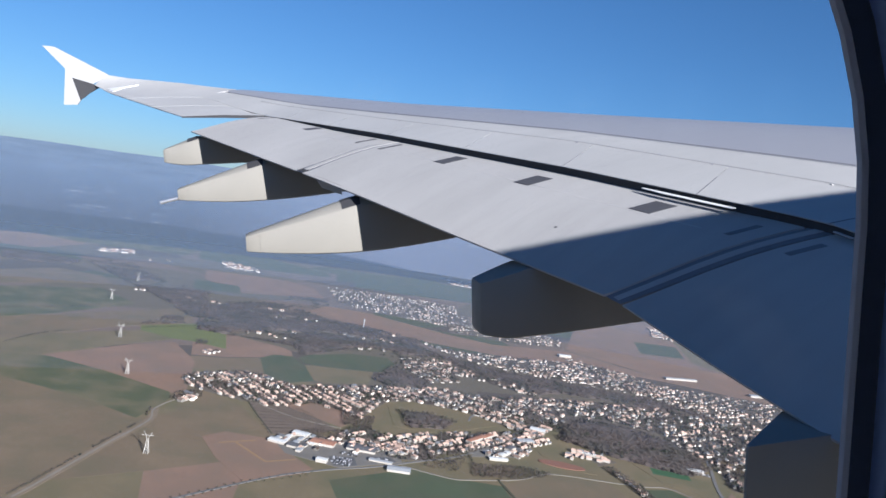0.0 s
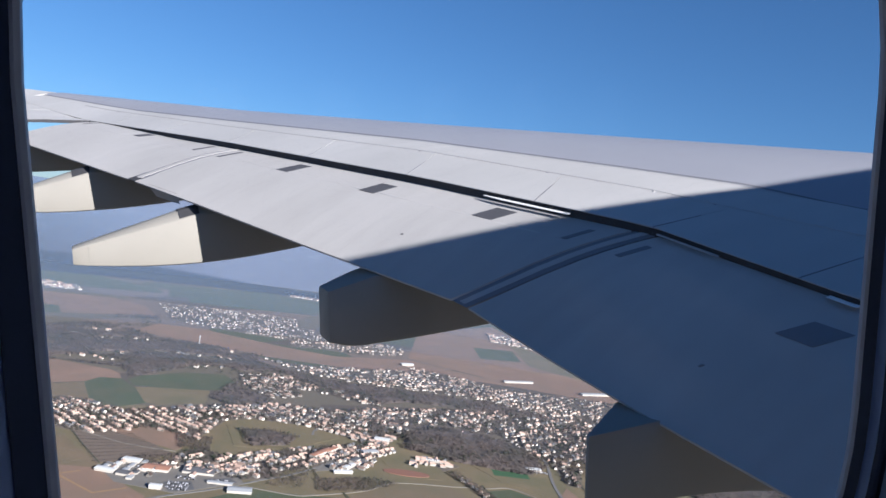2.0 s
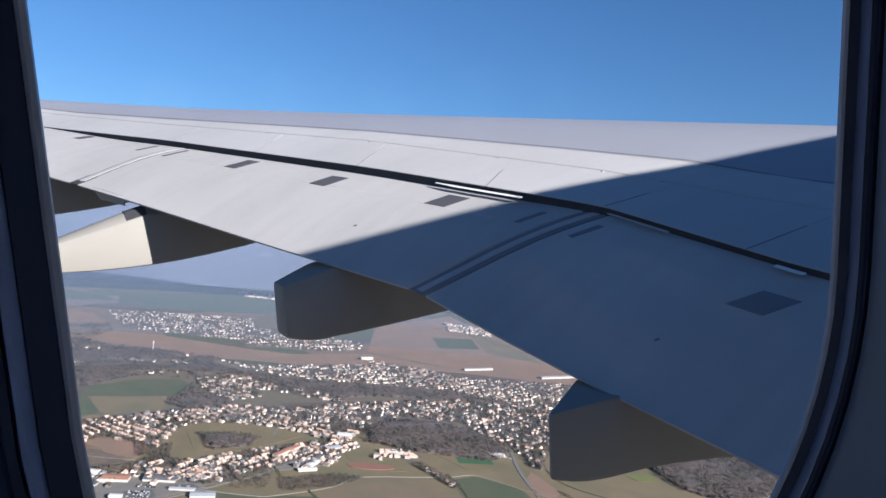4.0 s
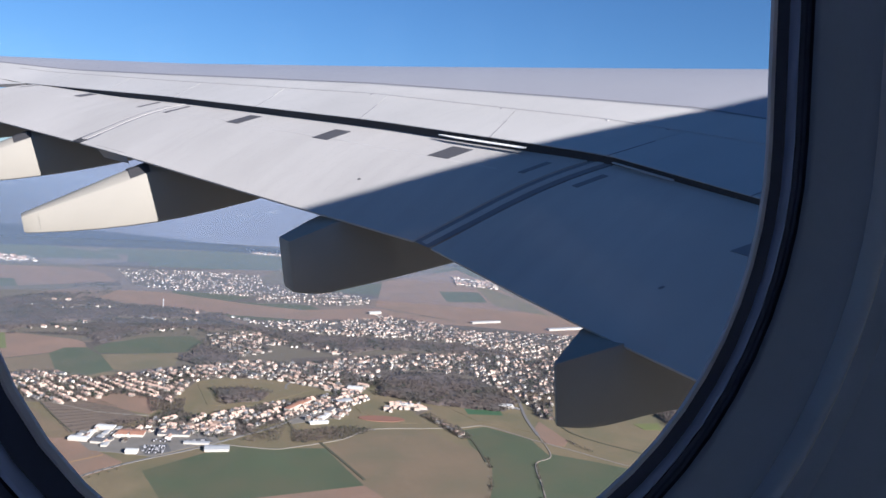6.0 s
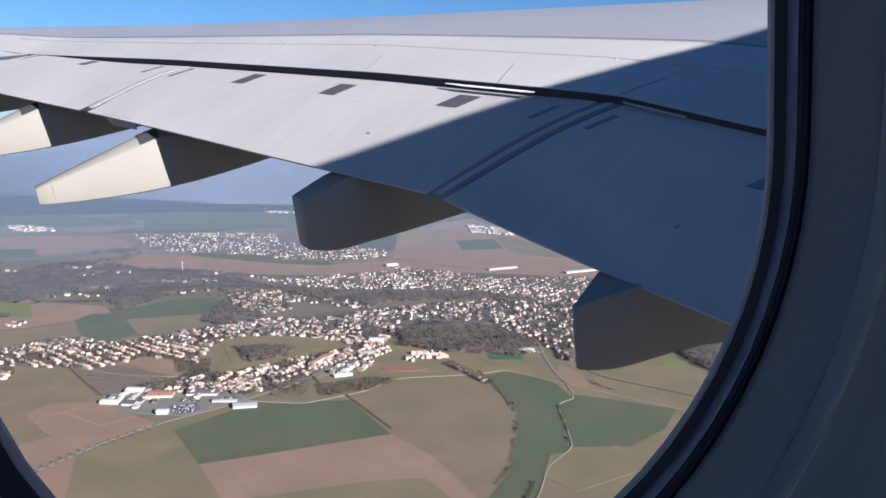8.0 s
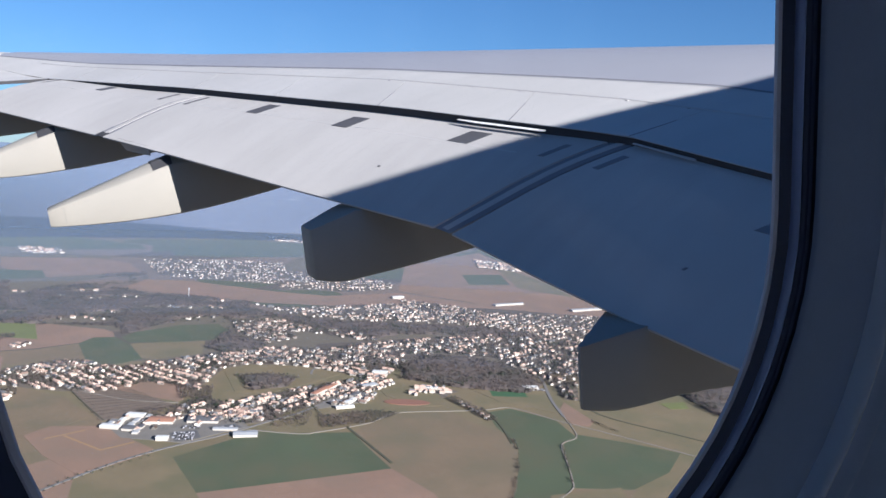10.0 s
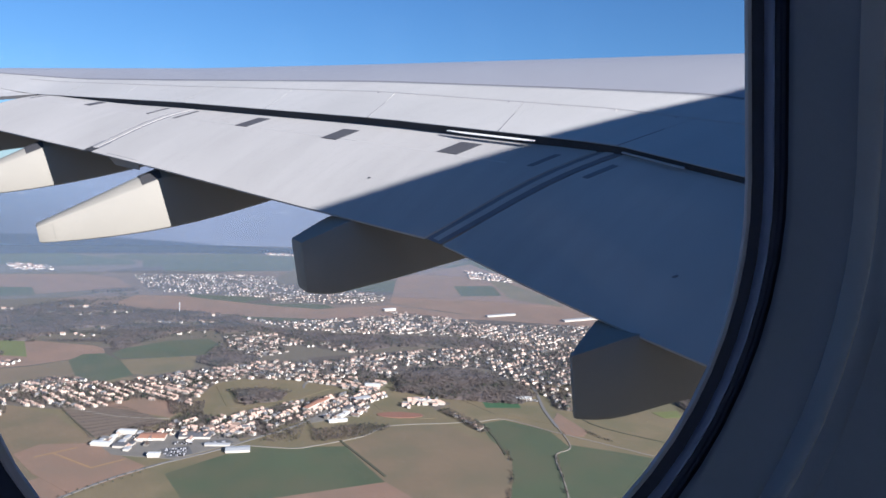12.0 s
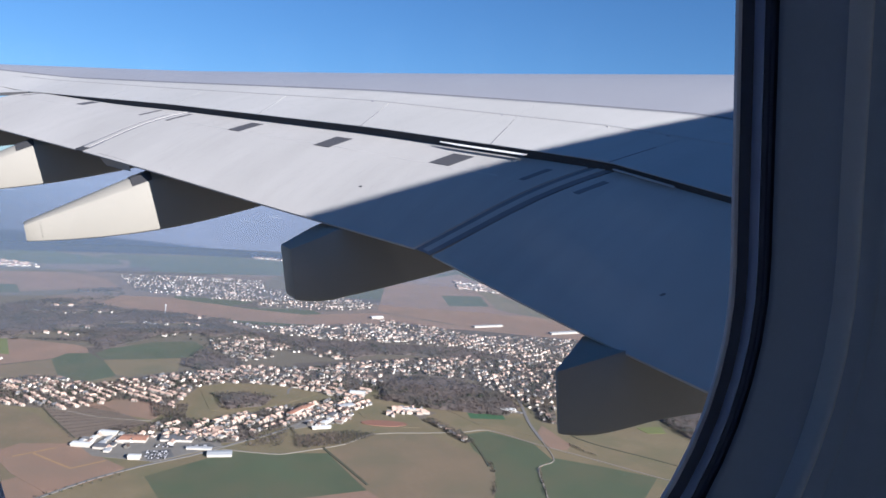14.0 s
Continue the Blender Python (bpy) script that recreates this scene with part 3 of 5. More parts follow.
sidewall = new("wall_cabin", mesh("wall_cabin", bm, LINING))
sidewall.matrix_world = PLANE
tagged(sidewall, "grey plastic cabin sidewall round the window", "wall", kind="structure")
# unseen floor added to bounce blue light onto the lining
bm = bmesh.new()
box(bm, (-0.2, -28, -1.35), (6.2, 34, -1.3))
cf = new("floor", mesh("floor", bm, CABIN))
cf.matrix_world = PLANE
tagged(cf, "unseen cabin floor, tinted to bounce blue light", "floor", kind="structure")

# ---- the land ----
bm = bmesh.new()
loft(bm, [[(4760 * k * math.cos(a * math.tau / 96), 4760 * k * math.sin(a * math.tau / 96), 0) for a in range(96)] for k in (1.0, 0.6, 0.25)], caps=False)
bm.faces.new([v for v in bm.verts if abs(v.co.length - 4760 * 0.25) < 1])
LAND = material("farmland", (0.105, 0.088, 0.062), 0.95, 0, 0.2, 300, 0.08)
n, l = LAND.node_tree.nodes, LAND.node_tree.links
vor, ramp, mix = n.new("ShaderNodeTexVoronoi"), n.new("ShaderNodeValToRGB"), n.new("ShaderNodeMix")
tc, mp = n.new("ShaderNodeTexCoord"), n.new("ShaderNodeMapping")
mp.inputs["Scale"].default_value, mp.inputs["Rotation"].default_value = (1 / 260, 1 / 420, 1), (0, 0, 0.5)
l.new(tc.outputs["Object"], mp.inputs["Vector"])
l.new(mp.outputs[0], vor.inputs["Vector"])
vor.inputs["Scale"].default_value = 1.0
l.new(vor.outputs["Color"], ramp.inputs["Fac"])
ramp.color_ramp.interpolation = "CONSTANT"
for i, (p, c) in enumerate(((0.0, (0.055, 0.072, 0.036)), (0.2, (0.11, 0.093, 0.065)), (0.4, (0.155, 0.115, 0.093)), (0.62, (0.07, 0.057, 0.048)), (0.78, (0.12, 0.10, 0.07)))):
    e = ramp.color_ramp.elements[i] if i < 2 else ramp.color_ramp.elements.new(p)
    e.position, e.color = p, (*c, 1)
mix.data_type = "RGBA"
old = n["Principled BSDF"].inputs["Base Color"].links[0].from_socket
mix.inputs["Factor"].default_value = 0.75
l.new(old, mix.inputs["A"])
l.new(ramp.outputs[0], mix.inputs["B"])
l.new(mix.outputs["Result"], n["Principled BSDF"].inputs["Base Color"])
ground = new("ground", mesh("ground", bm, LAND))
tagged(ground, "wide farmland patched with fields and woods", "ground", kind="structure")


FIELD_Z = [0.02]


def field(name, mat, pts, label):
    FIELD_Z[0] += 0.006
    z = FIELD_Z[0]
    bm = bmesh.new()
    loft(bm, [[(x, y, 0.0) for x, y in pts], [(x, y, z) for x, y in pts]])
    ob = new(name, mesh(name, bm, mat))
    return tagged(ob, label, "field", "fields round the town", "structure")


field("field", OLIVE, [(-813, -850), (-2314, -1033), (-1916, 239), (-1729, 791), (-1351, 1403), (-825, 1374), (-604, 1099)], "rough grass between the fields")
field("field", GREEN, [(-1309, 213), (-1384, 381), (-1357, 420), (-1336, 478), (-1319, 532), (-1222, 531), (-1142, 532), (-1150, 374), (-1159, 223)], "green field of young wheat beside the white hangar")
field("field", TAN, [(-1319, 532), (-1351, 574), (-1390, 652), (-1362, 766), (-1284, 774), (-1239, 798), (-1185, 799), (-1143, 782), (-1071, 736), (-995, 680), (-938, 633), (-907, 590), (-879, 550), (-912, 546), (-1029, 553), (-1142, 532)], "tan stubble field with a curved hedge side")
field("field", BROWN, [(-1159, 223), (-1150, 374), (-1142, 532), (-1032, 555), (-869, 544), (-887, 513), (-973, 510), (-998, 435), (-1027, 239), (-1024, 229)], "bare reddish ploughed field")
field("field", GREEN, [(-1335, 831), (-1341, 891), (-1250, 941), (-1162, 923), (-1139, 877), (-1070, 834), (-995, 789), (-966, 771), (-929, 701), (-900, 670), (-864, 635), (-836, 605), (-865, 541), (-938, 633), (-995, 680), (-1071, 736), (-1143, 782), (-1185, 799), (-1251, 803)], "green strip of wheat between hedge and lane")
field("field", OLIVE, [(-1254, 42), (-1285, 124), (-1310, 209), (-1159, 223), (-1024, 229), (-1029, 63), (-1197, -3)], "olive grass field beside the avenue")
field("field", BROWN, [(-1467, 28), (-1461, 105), (-1342, 189), (-1282, 69)], "bare brown building plot with dug earth")
field("field", GREEN, [(-1168, 932), (-1096, 1000), (-1023, 1058), (-962, 971), (-929, 865), (-969, 775), (-994, 791), (-1069, 836), (-1133, 875)], "large green wheat field beside the lane")
field("field", OLIVE, [(-1021, 229), (-1008, 328), (-998, 435), (-973, 510), (-884, 512), (-827, 400), (-918, 206)], "olive field below the bare soil")
field("field", TAN, [(-967, 774), (-925, 868), (-841, 734), (-808, 647), (-827, 604), (-896, 667), (-928, 703)], "tan field beside the winding lane")
field("field", OLIVE, [(-1264, 1038), (-1266, 1133), (-1107, 1157), (-1025, 1060), (-1166, 1003)], "rough grass beyond the crossroads")
field("field", OLIVE, [(-1378, 1089), (-1358, 1216), (-1185, 1306), (-1006, 1262), (-973, 1190), (-1239, 1050)], "patchy olive grass field beyond the crossroads")
field("field", LIME, [(-1085, 1249), (-1107, 1300), (-1067, 1350), (-954, 1263)], "yellowish corner field beside the wood")
field("field", TAN, [(-1683, -587), (-2001, -187), (-1644, 80), (-1424, 155), (-1309, -86), (-1677, -370)], "pale tan field with a chalky patch")
field("field", TAN, [(-1677, -370), (-1309, -86), (-1246, -241), (-879, -383), (-1062, -815), (-1316, -670)], "wide tan stubble field")
field("field", OLIVE, [(-1677, -370), (-1815, -152), (-1664, -16), (-1571, -124), (-1521, -246)], "olive patch in the pale tan field")
field("field", BROWN, [(-1424, 155), (-1309, -86), (-839, -67), (-831, -8), (-1277, 64)], "brown field along the avenue")
field("field", BROWN, [(-1551, 1313), (-1563, 1393), (-1473, 1385), (-1475, 1295)], "small brown plot among trees")
field("field", BROWN, [(-1443, 1239), (-1415, 1365), (-1343, 1360), (-1332, 1270)], "brown plot beside the wood")
field("field", OLIVE, [(-1513, 1121), (-1530, 1227), (-1443, 1239), (-1413, 1140)], "small olive plot beside the lane")
field("field", TAN, [(-4606, 100), (-4234, 798), (-4259, 1451), (-4394, 1497), (-4588, 773), (-4692, 210)], "far pale strip of stubble")
field("field", GREEN, [(-4364, -147), (-4385, 195), (-4021, 495), (-3873, 500), (-3876, 170), (-4008, -137)], "far green field on the plain")
field("field", GREEN, [(-4123, 640), (-4205, 1055), (-4025, 1309), (-3620, 1205), (-3573, 845), (-3639, 587)], "wide far green field behind the estate")
field("field", BROWN, [(-3662, -88), (-3601, 263), (-3439, 378), (-3223, 398), (-3184, 250), (-3139, 62), (-3391, -83)], "brown field before the far woods")
field("field", GREEN, [(-3347, -118), (-3296, 56), (-3125, 65), (-3120, -112)], "small far green field beside woods")
field("field", BROWN, [(-3038, 390), (-2962, 555), (-2722, 782), (-2606, 930), (-2608, 1214), (-2329, 1435), (-2323, 1801), (-2127, 1813), (-2065, 1724), (-2270, 1422), (-2405, 1142), (-2412, 939), (-2542, 673), (-2700, 506), (-2858, 285)], "bare brown plain between the estate and the ridge houses")
field("field", BROWN, [(-2651, 1234), (-3227, 1529), (-3616, 2146), (-2169, 1849), (-2162, 1679), (-2329, 1435)], "wide pinkish ploughed plain")
field("field", GREEN, [(-2962, 1676), (-2928, 1857), (-2693, 1754), (-2717, 1578)], "green field on the ploughed plain")
field("field", OLIVE, [(-3256, 1998), (-2653, 1935), (-2381, 1846), (-2624, 1747)], "olive strip on the far plain")
field("field", BROWN, [(-2348, -65), (-2372, 42), (-2263, 187), (-2222, 205), (-2162, 205), (-2131, 123), (-2099, 22), (-2098, -60)], "brown field at the wood edge")
field("field", GREEN, [(-2164, 219), (-2209, 259), (-2265, 377), (-2256, 487), (-2132, 502), (-2080, 460), (-2078, 345), (-2103, 229)], "green field enclosed by woods")
field("field", GREEN, [(-2122, 116), (-2176, 153), (-2169, 206), (-2084, 230), (-1937, 244), (-1900, 178), (-1933, 122)], "small green field above the town")
field("field", OLIVE, [(-2090, 231), (-2071, 414), (-1949, 383), (-1926, 270), (-1943, 242)], "olive meadow above the town")
field("field", TAN, [(-2087, -60), (-2088, 22), (-2122, 116), (-1943, 123), (-1985, 66), (-1955, -58)], "pale rough field beside the houses")
field("field", TAN, [(-1842, -66), (-1740, 25), (-1691, 69), (-1554, 104), (-1509, 46), (-1482, -16), (-1487, -58)], "tan rough meadow beside the town")
field("field", THIN, [(-1935, -531), (-1970, -365), (-1884, -241), (-1770, -85), (-1705, -79), (-1568, -130), (-1665, -237), (-1738, -347), (-1823, -497)], "dark green wedge of wheat")
field("field", TAN, [(-1823, -497), (-1738, -347), (-1665, -237), (-1568, -130), (-1392, -188), (-1251, -233), (-1205, -310)], "tan field beside the dusty track")
field("field", BROWN, [(-1979, -385), (-2145, -215), (-2215, -108), (-2028, -46), (-1779, -50), (-1743, -71), (-1889, -242)], "pinkish ploughed field under the pylons")
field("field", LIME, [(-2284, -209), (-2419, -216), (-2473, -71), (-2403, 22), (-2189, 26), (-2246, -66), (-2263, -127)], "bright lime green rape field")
field("field", OLIVE, [(-2058, -544), (-2198, -401), (-2326, -214), (-2255, -111), (-2158, -216), (-1989, -387), (-1851, -484)], "blue-green meadow behind the ploughed field")
field("field", TAN, [(-2296, -614), (-2548, -315), (-2710, -111), (-2481, -72), (-2338, -284), (-2146, -442), (-2069, -547)], "pale brown strip before the woods")
field("field", THIN, [(-2746, -745), (-2925, -408), (-2700, -269), (-2446, -453), (-2296, -614)], "green field under the far pylons")
field("field", TAN, [(-3025, -826), (-3261, -623), (-3190, -451), (-3041, -389), (-2932, -572), (-2794, -759)], "far pale stubble field")
field("field", THIN, [(-4601, -1097), (-5041, -653), (-4463, -137), (-4089, -202), (-4133, -654), (-4064, -963)], "far green field beside the hazy woods")
field("field", BROWN, [(-4165, -1159), (-4271, -938), (-4090, -646), (-3749, -816), (-3776, -1045)], "far brown strip")


def road(name, mat, pts, w, label, top=0.75):
    bm = bmesh.new()
    rows = []
    way = [pts[0]] + list(pts) + [pts[-1]]
    fine = []
    for a, b, c, d in zip(way, way[1:], way[2:], way[3:]):
        for k in range(5):
            t = k / 5
            fine.append(tuple(0.5 * (2 * q + (r - p) * t + (2 * p - 5 * q + 4 * r - u) * t * t + (3 * q - p - 3 * r + u) * t ** 3) for p, q, r, u in zip(a, b, c, d)))
    pts = fine + [pts[-1]]
    for i, p in enumerate(pts):
        a, b = Vector(pts[max(0, i - 1)]), Vector(pts[min(len(pts) - 1, i + 1)])
        d = (b - a).normalized()
        nn = Vector((-d.y, d.x)) * w / 2
        rows.append([(p[0] + nn.x, p[1] + nn.y, 0), (p[0] + nn.x, p[1] + nn.y, top), (p[0] - nn.x, p[1] - nn.y, top), (p[0] - nn.x, p[1] - nn.y, 0)])
    loft(bm, rows)
    return tagged(new(name, mesh(name, bm, mat)), label, "road", kind="structure")


road("road", TARRED, [(-991, -334), (-1277, 64), (-1347, 194), (-1381, 305), (-1420, 395), (-1454, 474), (-1520, 567), (-1626, 667), (-1751, 780), (-1873, 867)], 5.5, "pale road into the town")
road("road", CHALK, [(-1394, 357), (-1344, 437), (-1341, 480), (-1354, 576), (-1388, 641), (-1387, 688), (-1365, 768), (-1350, 840), (-1343, 896), (-1250, 941), (-1165, 988), (-1025, 1060), (-921, 1107)], 3.4, "light country lane round the town")
road("road", TARRED, [(-1575, 1109), (-1500, 1082), (-1366, 1013), (-1261, 970)], 7, "grey road into the old town")
road("road", TARRED, [(-1751, 780), (-1749, 618), (-1697, 578)], 5, "grey street round the pasture")
road("road", CHALK, [(-1747, 75), (-1638, 173), (-1585, 267)], 4, "pale track along the orchard")
road("road", CHALK, [(-1261, 970), (-1160, 926), (-1139, 878), (-1106, 853), (-1058, 828), (-994, 791), (-965, 768), (-928, 702), (-896, 668), (-859, 632), (-824, 592)], 2.4, "winding light gravel lane")
VERGE = material("rough_grass_verge", (0.056, 0.058, 0.034), 0.95, 0, 0.3, 20, 0.2)
for pts, w in (([(-1350, 533), (-1253, 538), (-1162, 542)], 5), ([(-1369, 839), (-1263, 818), (-1168, 785)], 4), ([(-1761, 75), (-1631, 101), (-1523, 126)], 3), ([(-1379, 1086), (-1249, 1051), (-1099, 1122), (-973, 1190)], 4)):
    road("verge", VERGE, pts, w, "dark rough grass verge between fields")
FARM_TRACK = [(-1192, -249), (-1238, -230), (-1409, -165), (-1556, -106), (-1638, -101), (-1737, -48), (-1775, -32)]
road("verge", DUST, [(-1120, -280)] + FARM_TRACK[:5], 15, "dry dusty margin along the farm track", 0.5)
road("road", CHALK, FARM_TRACK, 3.2, "dusty farm track past the farm")

# ---- distance: a ring of wooded plain, out to the horizon, haze painted into its colour ----
bm = bmesh.new()
HORIZON = [450 + 3 * math.sin(a * 0.7) + 2 * math.sin(a * 1.9) for a in range(144)]
loft(bm, [[(4740 * math.cos(a * math.tau / 144), 4740 * math.sin(a * math.tau / 144), -2 + (HORIZON[a] + 2) * k) for a in range(144)] for k in (0, 0.5, 1.0)], caps=False)
HAZE = bpy.data.materials.new("hazy_distance")
HAZE.use_nodes = True
n, l = HAZE.node_tree.nodes, HAZE.node_tree.links
tc, flat, big, tint = n.new("ShaderNodeTexCoord"), n.new("ShaderNodeMapping"), n.new("ShaderNodeTexNoise"), n.new("ShaderNodeValToRGB")
flat.inputs["Scale"].default_value = (1 / 260, 1 / 260, 1 / 16)
big.inputs["Scale"].default_value, big.inputs["Detail"].default_value = 1.0, 6
l.new(tc.outputs["Object"], flat.inputs["Vector"])
l.new(flat.outputs[0], big.inputs["Vector"])
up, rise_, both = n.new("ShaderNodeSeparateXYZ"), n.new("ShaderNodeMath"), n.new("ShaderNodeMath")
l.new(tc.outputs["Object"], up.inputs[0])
# colour grows paler and bluer with height to imitate haze
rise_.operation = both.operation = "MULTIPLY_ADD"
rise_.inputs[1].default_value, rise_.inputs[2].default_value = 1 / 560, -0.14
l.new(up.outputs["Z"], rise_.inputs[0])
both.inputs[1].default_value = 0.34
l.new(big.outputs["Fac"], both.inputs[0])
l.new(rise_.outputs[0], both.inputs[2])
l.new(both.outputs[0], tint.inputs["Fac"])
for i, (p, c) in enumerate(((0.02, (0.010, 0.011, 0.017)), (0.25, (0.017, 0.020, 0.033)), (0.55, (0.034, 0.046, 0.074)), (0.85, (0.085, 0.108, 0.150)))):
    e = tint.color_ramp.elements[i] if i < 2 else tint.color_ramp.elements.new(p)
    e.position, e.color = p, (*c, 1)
# haze painted paler ahead over open country than over woods behind; pale far towns as thin streaks
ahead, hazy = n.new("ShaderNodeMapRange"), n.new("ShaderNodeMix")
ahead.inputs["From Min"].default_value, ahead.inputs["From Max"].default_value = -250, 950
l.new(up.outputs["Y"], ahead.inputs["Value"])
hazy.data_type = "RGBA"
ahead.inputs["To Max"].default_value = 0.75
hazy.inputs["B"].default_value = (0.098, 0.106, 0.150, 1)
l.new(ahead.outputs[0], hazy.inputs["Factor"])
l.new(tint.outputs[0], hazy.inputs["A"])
thin, small, pick, level_, town, streak = n.new("ShaderNodeMapping"), n.new("ShaderNodeTexNoise"), n.new("ShaderNodeMapRange"), n.new("ShaderNodeMapRange"), n.new("ShaderNodeMath"), n.new("ShaderNodeMix")
thin.inputs["Scale"].default_value = (1 / 150, 1 / 150, 1 / 7)
small.inputs["Scale"].default_value, small.inputs["Detail"].default_value = 1.0, 3
l.new(tc.outputs["Object"], thin.inputs["Vector"])
l.new(thin.outputs[0], small.inputs["Vector"])
pick.inputs["From Min"].default_value, pick.inputs["From Max"].default_value = 0.66, 0.74
l.new(small.outputs["Fac"], pick.inputs["Value"])
level_.inputs["From Min"].default_value, level_.inputs["From Max"].default_value = 330, 250
l.new(up.outputs["Z"], level_.inputs["Value"])
town.operation = "MULTIPLY"
l.new(pick.outputs[0], town.inputs[0])
l.new(level_.outputs[0], town.inputs[1])
streak.data_type = "RGBA"
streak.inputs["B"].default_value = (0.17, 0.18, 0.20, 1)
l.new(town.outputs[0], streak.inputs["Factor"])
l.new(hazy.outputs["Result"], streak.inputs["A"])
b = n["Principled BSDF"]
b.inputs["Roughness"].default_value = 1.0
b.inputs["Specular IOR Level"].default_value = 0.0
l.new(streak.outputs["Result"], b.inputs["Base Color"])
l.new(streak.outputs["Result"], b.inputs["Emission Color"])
# faint glow added to the painted haze
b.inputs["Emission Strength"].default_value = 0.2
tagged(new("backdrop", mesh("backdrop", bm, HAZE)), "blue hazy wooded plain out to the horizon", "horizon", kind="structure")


# ---- translucent shells added to imitate haze over the far plain ----
def mist(r, thick):
    MIST = bpy.data.materials.new("haze_shell")
    MIST.use_nodes = True
    n, l = MIST.node_tree.nodes, MIST.node_tree.links
    n.remove(n["Principled BSDF"])
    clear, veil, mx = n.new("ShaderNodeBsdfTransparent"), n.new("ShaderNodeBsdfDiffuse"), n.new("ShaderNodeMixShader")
    # blue-grey of the shell stands for the light in hazy air
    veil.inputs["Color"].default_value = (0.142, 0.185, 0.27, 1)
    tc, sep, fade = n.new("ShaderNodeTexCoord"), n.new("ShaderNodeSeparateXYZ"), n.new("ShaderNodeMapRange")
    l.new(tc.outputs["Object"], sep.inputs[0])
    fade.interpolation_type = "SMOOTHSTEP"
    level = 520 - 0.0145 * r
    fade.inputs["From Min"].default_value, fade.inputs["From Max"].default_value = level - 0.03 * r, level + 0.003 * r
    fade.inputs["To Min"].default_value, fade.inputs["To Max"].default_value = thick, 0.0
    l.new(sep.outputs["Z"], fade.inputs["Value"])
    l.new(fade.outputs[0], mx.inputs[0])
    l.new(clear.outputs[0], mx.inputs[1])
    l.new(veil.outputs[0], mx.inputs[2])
    l.new(mx.outputs[0], n["Material Output"].inputs["Surface"])
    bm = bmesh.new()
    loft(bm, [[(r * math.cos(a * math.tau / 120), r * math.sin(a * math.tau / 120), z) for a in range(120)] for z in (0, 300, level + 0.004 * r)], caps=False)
    tagged(new("mist", mesh("mist", bm, MIST, True)), "thin bluish shell that imitates haze over the far plain", "mist", "mist banks", "structure")


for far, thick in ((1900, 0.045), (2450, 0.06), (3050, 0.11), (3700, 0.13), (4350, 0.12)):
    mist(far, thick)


# ---- town ----
def inside(p, poly):
    x, y = p
    hit = False
    for (x0, y0), (x1, y1) in zip(poly, poly[1:] + poly[:1]):
        if (y0 > y) != (y1 > y) and x < (x1 - x0) * (y - y0) / (y1 - y0) + x0:
            hit = not hit
    return hit


PASTURE = [(-1787, 401), (-1794, 461), (-1746, 568), (-1677, 640), (-1633, 557), (-1595, 457), (-1623, 387)]
GROVE = [(-1731, 419), (-1729, 496), (-1671, 544), (-1620, 502), (-1612, 414)]
HILL = [(-1699, 795), (-1760, 903), (-1728, 985), (-1653, 1058), (-1533, 1080), (-1451, 1055), (-1412, 989), (-1456, 904), (-1519, 838), (-1598, 762)]


def scatter(poly, n, rng, apart, holes=0.0, size=120):
    """Random places in an outline, some way apart; holes: how much of it stays empty, in patches of that size."""
    xs, ys = [p[0] for p in poly], [p[1] for p in poly]
    out, grid = [], {}
    tries = 0
    while len(out) < n and tries < n * 30:
        tries += 1
        p = (rng.uniform(min(xs), max(xs)), rng.uniform(min(ys), max(ys)))
        if not inside(p, poly):
            continue
        if holes and noise.noise((p[0] / size, p[1] / size, 3.7)) * 0.9 + 0.5 < holes:
            continue
        c = (int(p[0] // apart), int(p[1] // apart))
        if any(math.dist(p, q) < apart for i in (-1, 0, 1) for j in (-1, 0, 1) for q in grid.get((c[0] + i, c[1] + j), ())):
            continue
        grid.setdefault(c, []).append(p)
        out.append(p)
    return out


def gable(w, l, h, r, m):
    """Corner points of a gabled house: walls and roof, in m's place."""
    base = [(-l / 2, -w / 2), (l / 2, -w / 2), (l / 2, w / 2), (-l / 2, w / 2)]
    wall = [m @ Vector((x, y, z)) for z in (0, h) for x, y in base] + [m @ Vector((x, 0, h + r)) for x in (-l / 2, l / 2)]
    e = 0.5
    roof = [m @ Vector((sx * (l / 2 + e), sy * (w / 2 + e), h - 0.2)) for sx in (-1, 1) for sy in (-1, 1)] + [m @ Vector((sx * (l / 2 + e), 0, h + r + 0.15)) for sx in (-1, 1)]
    roof += [p + Vector((0, 0, 0.35)) for p in roof]
    return wall, roof


WALL_F = ((0, 1, 5, 4), (1, 2, 6, 9, 5), (2, 3, 7, 6), (3, 0, 4, 8, 7))
ROOF_F = ((6, 8, 11, 10), (7, 9, 11, 10), (0, 2, 5, 4), (1, 3, 5, 4), (0, 2, 8, 6), (1, 3, 9, 7), (0, 4, 10, 6), (1, 4, 10, 7), (2, 5, 11, 8), (3, 5, 11, 9))


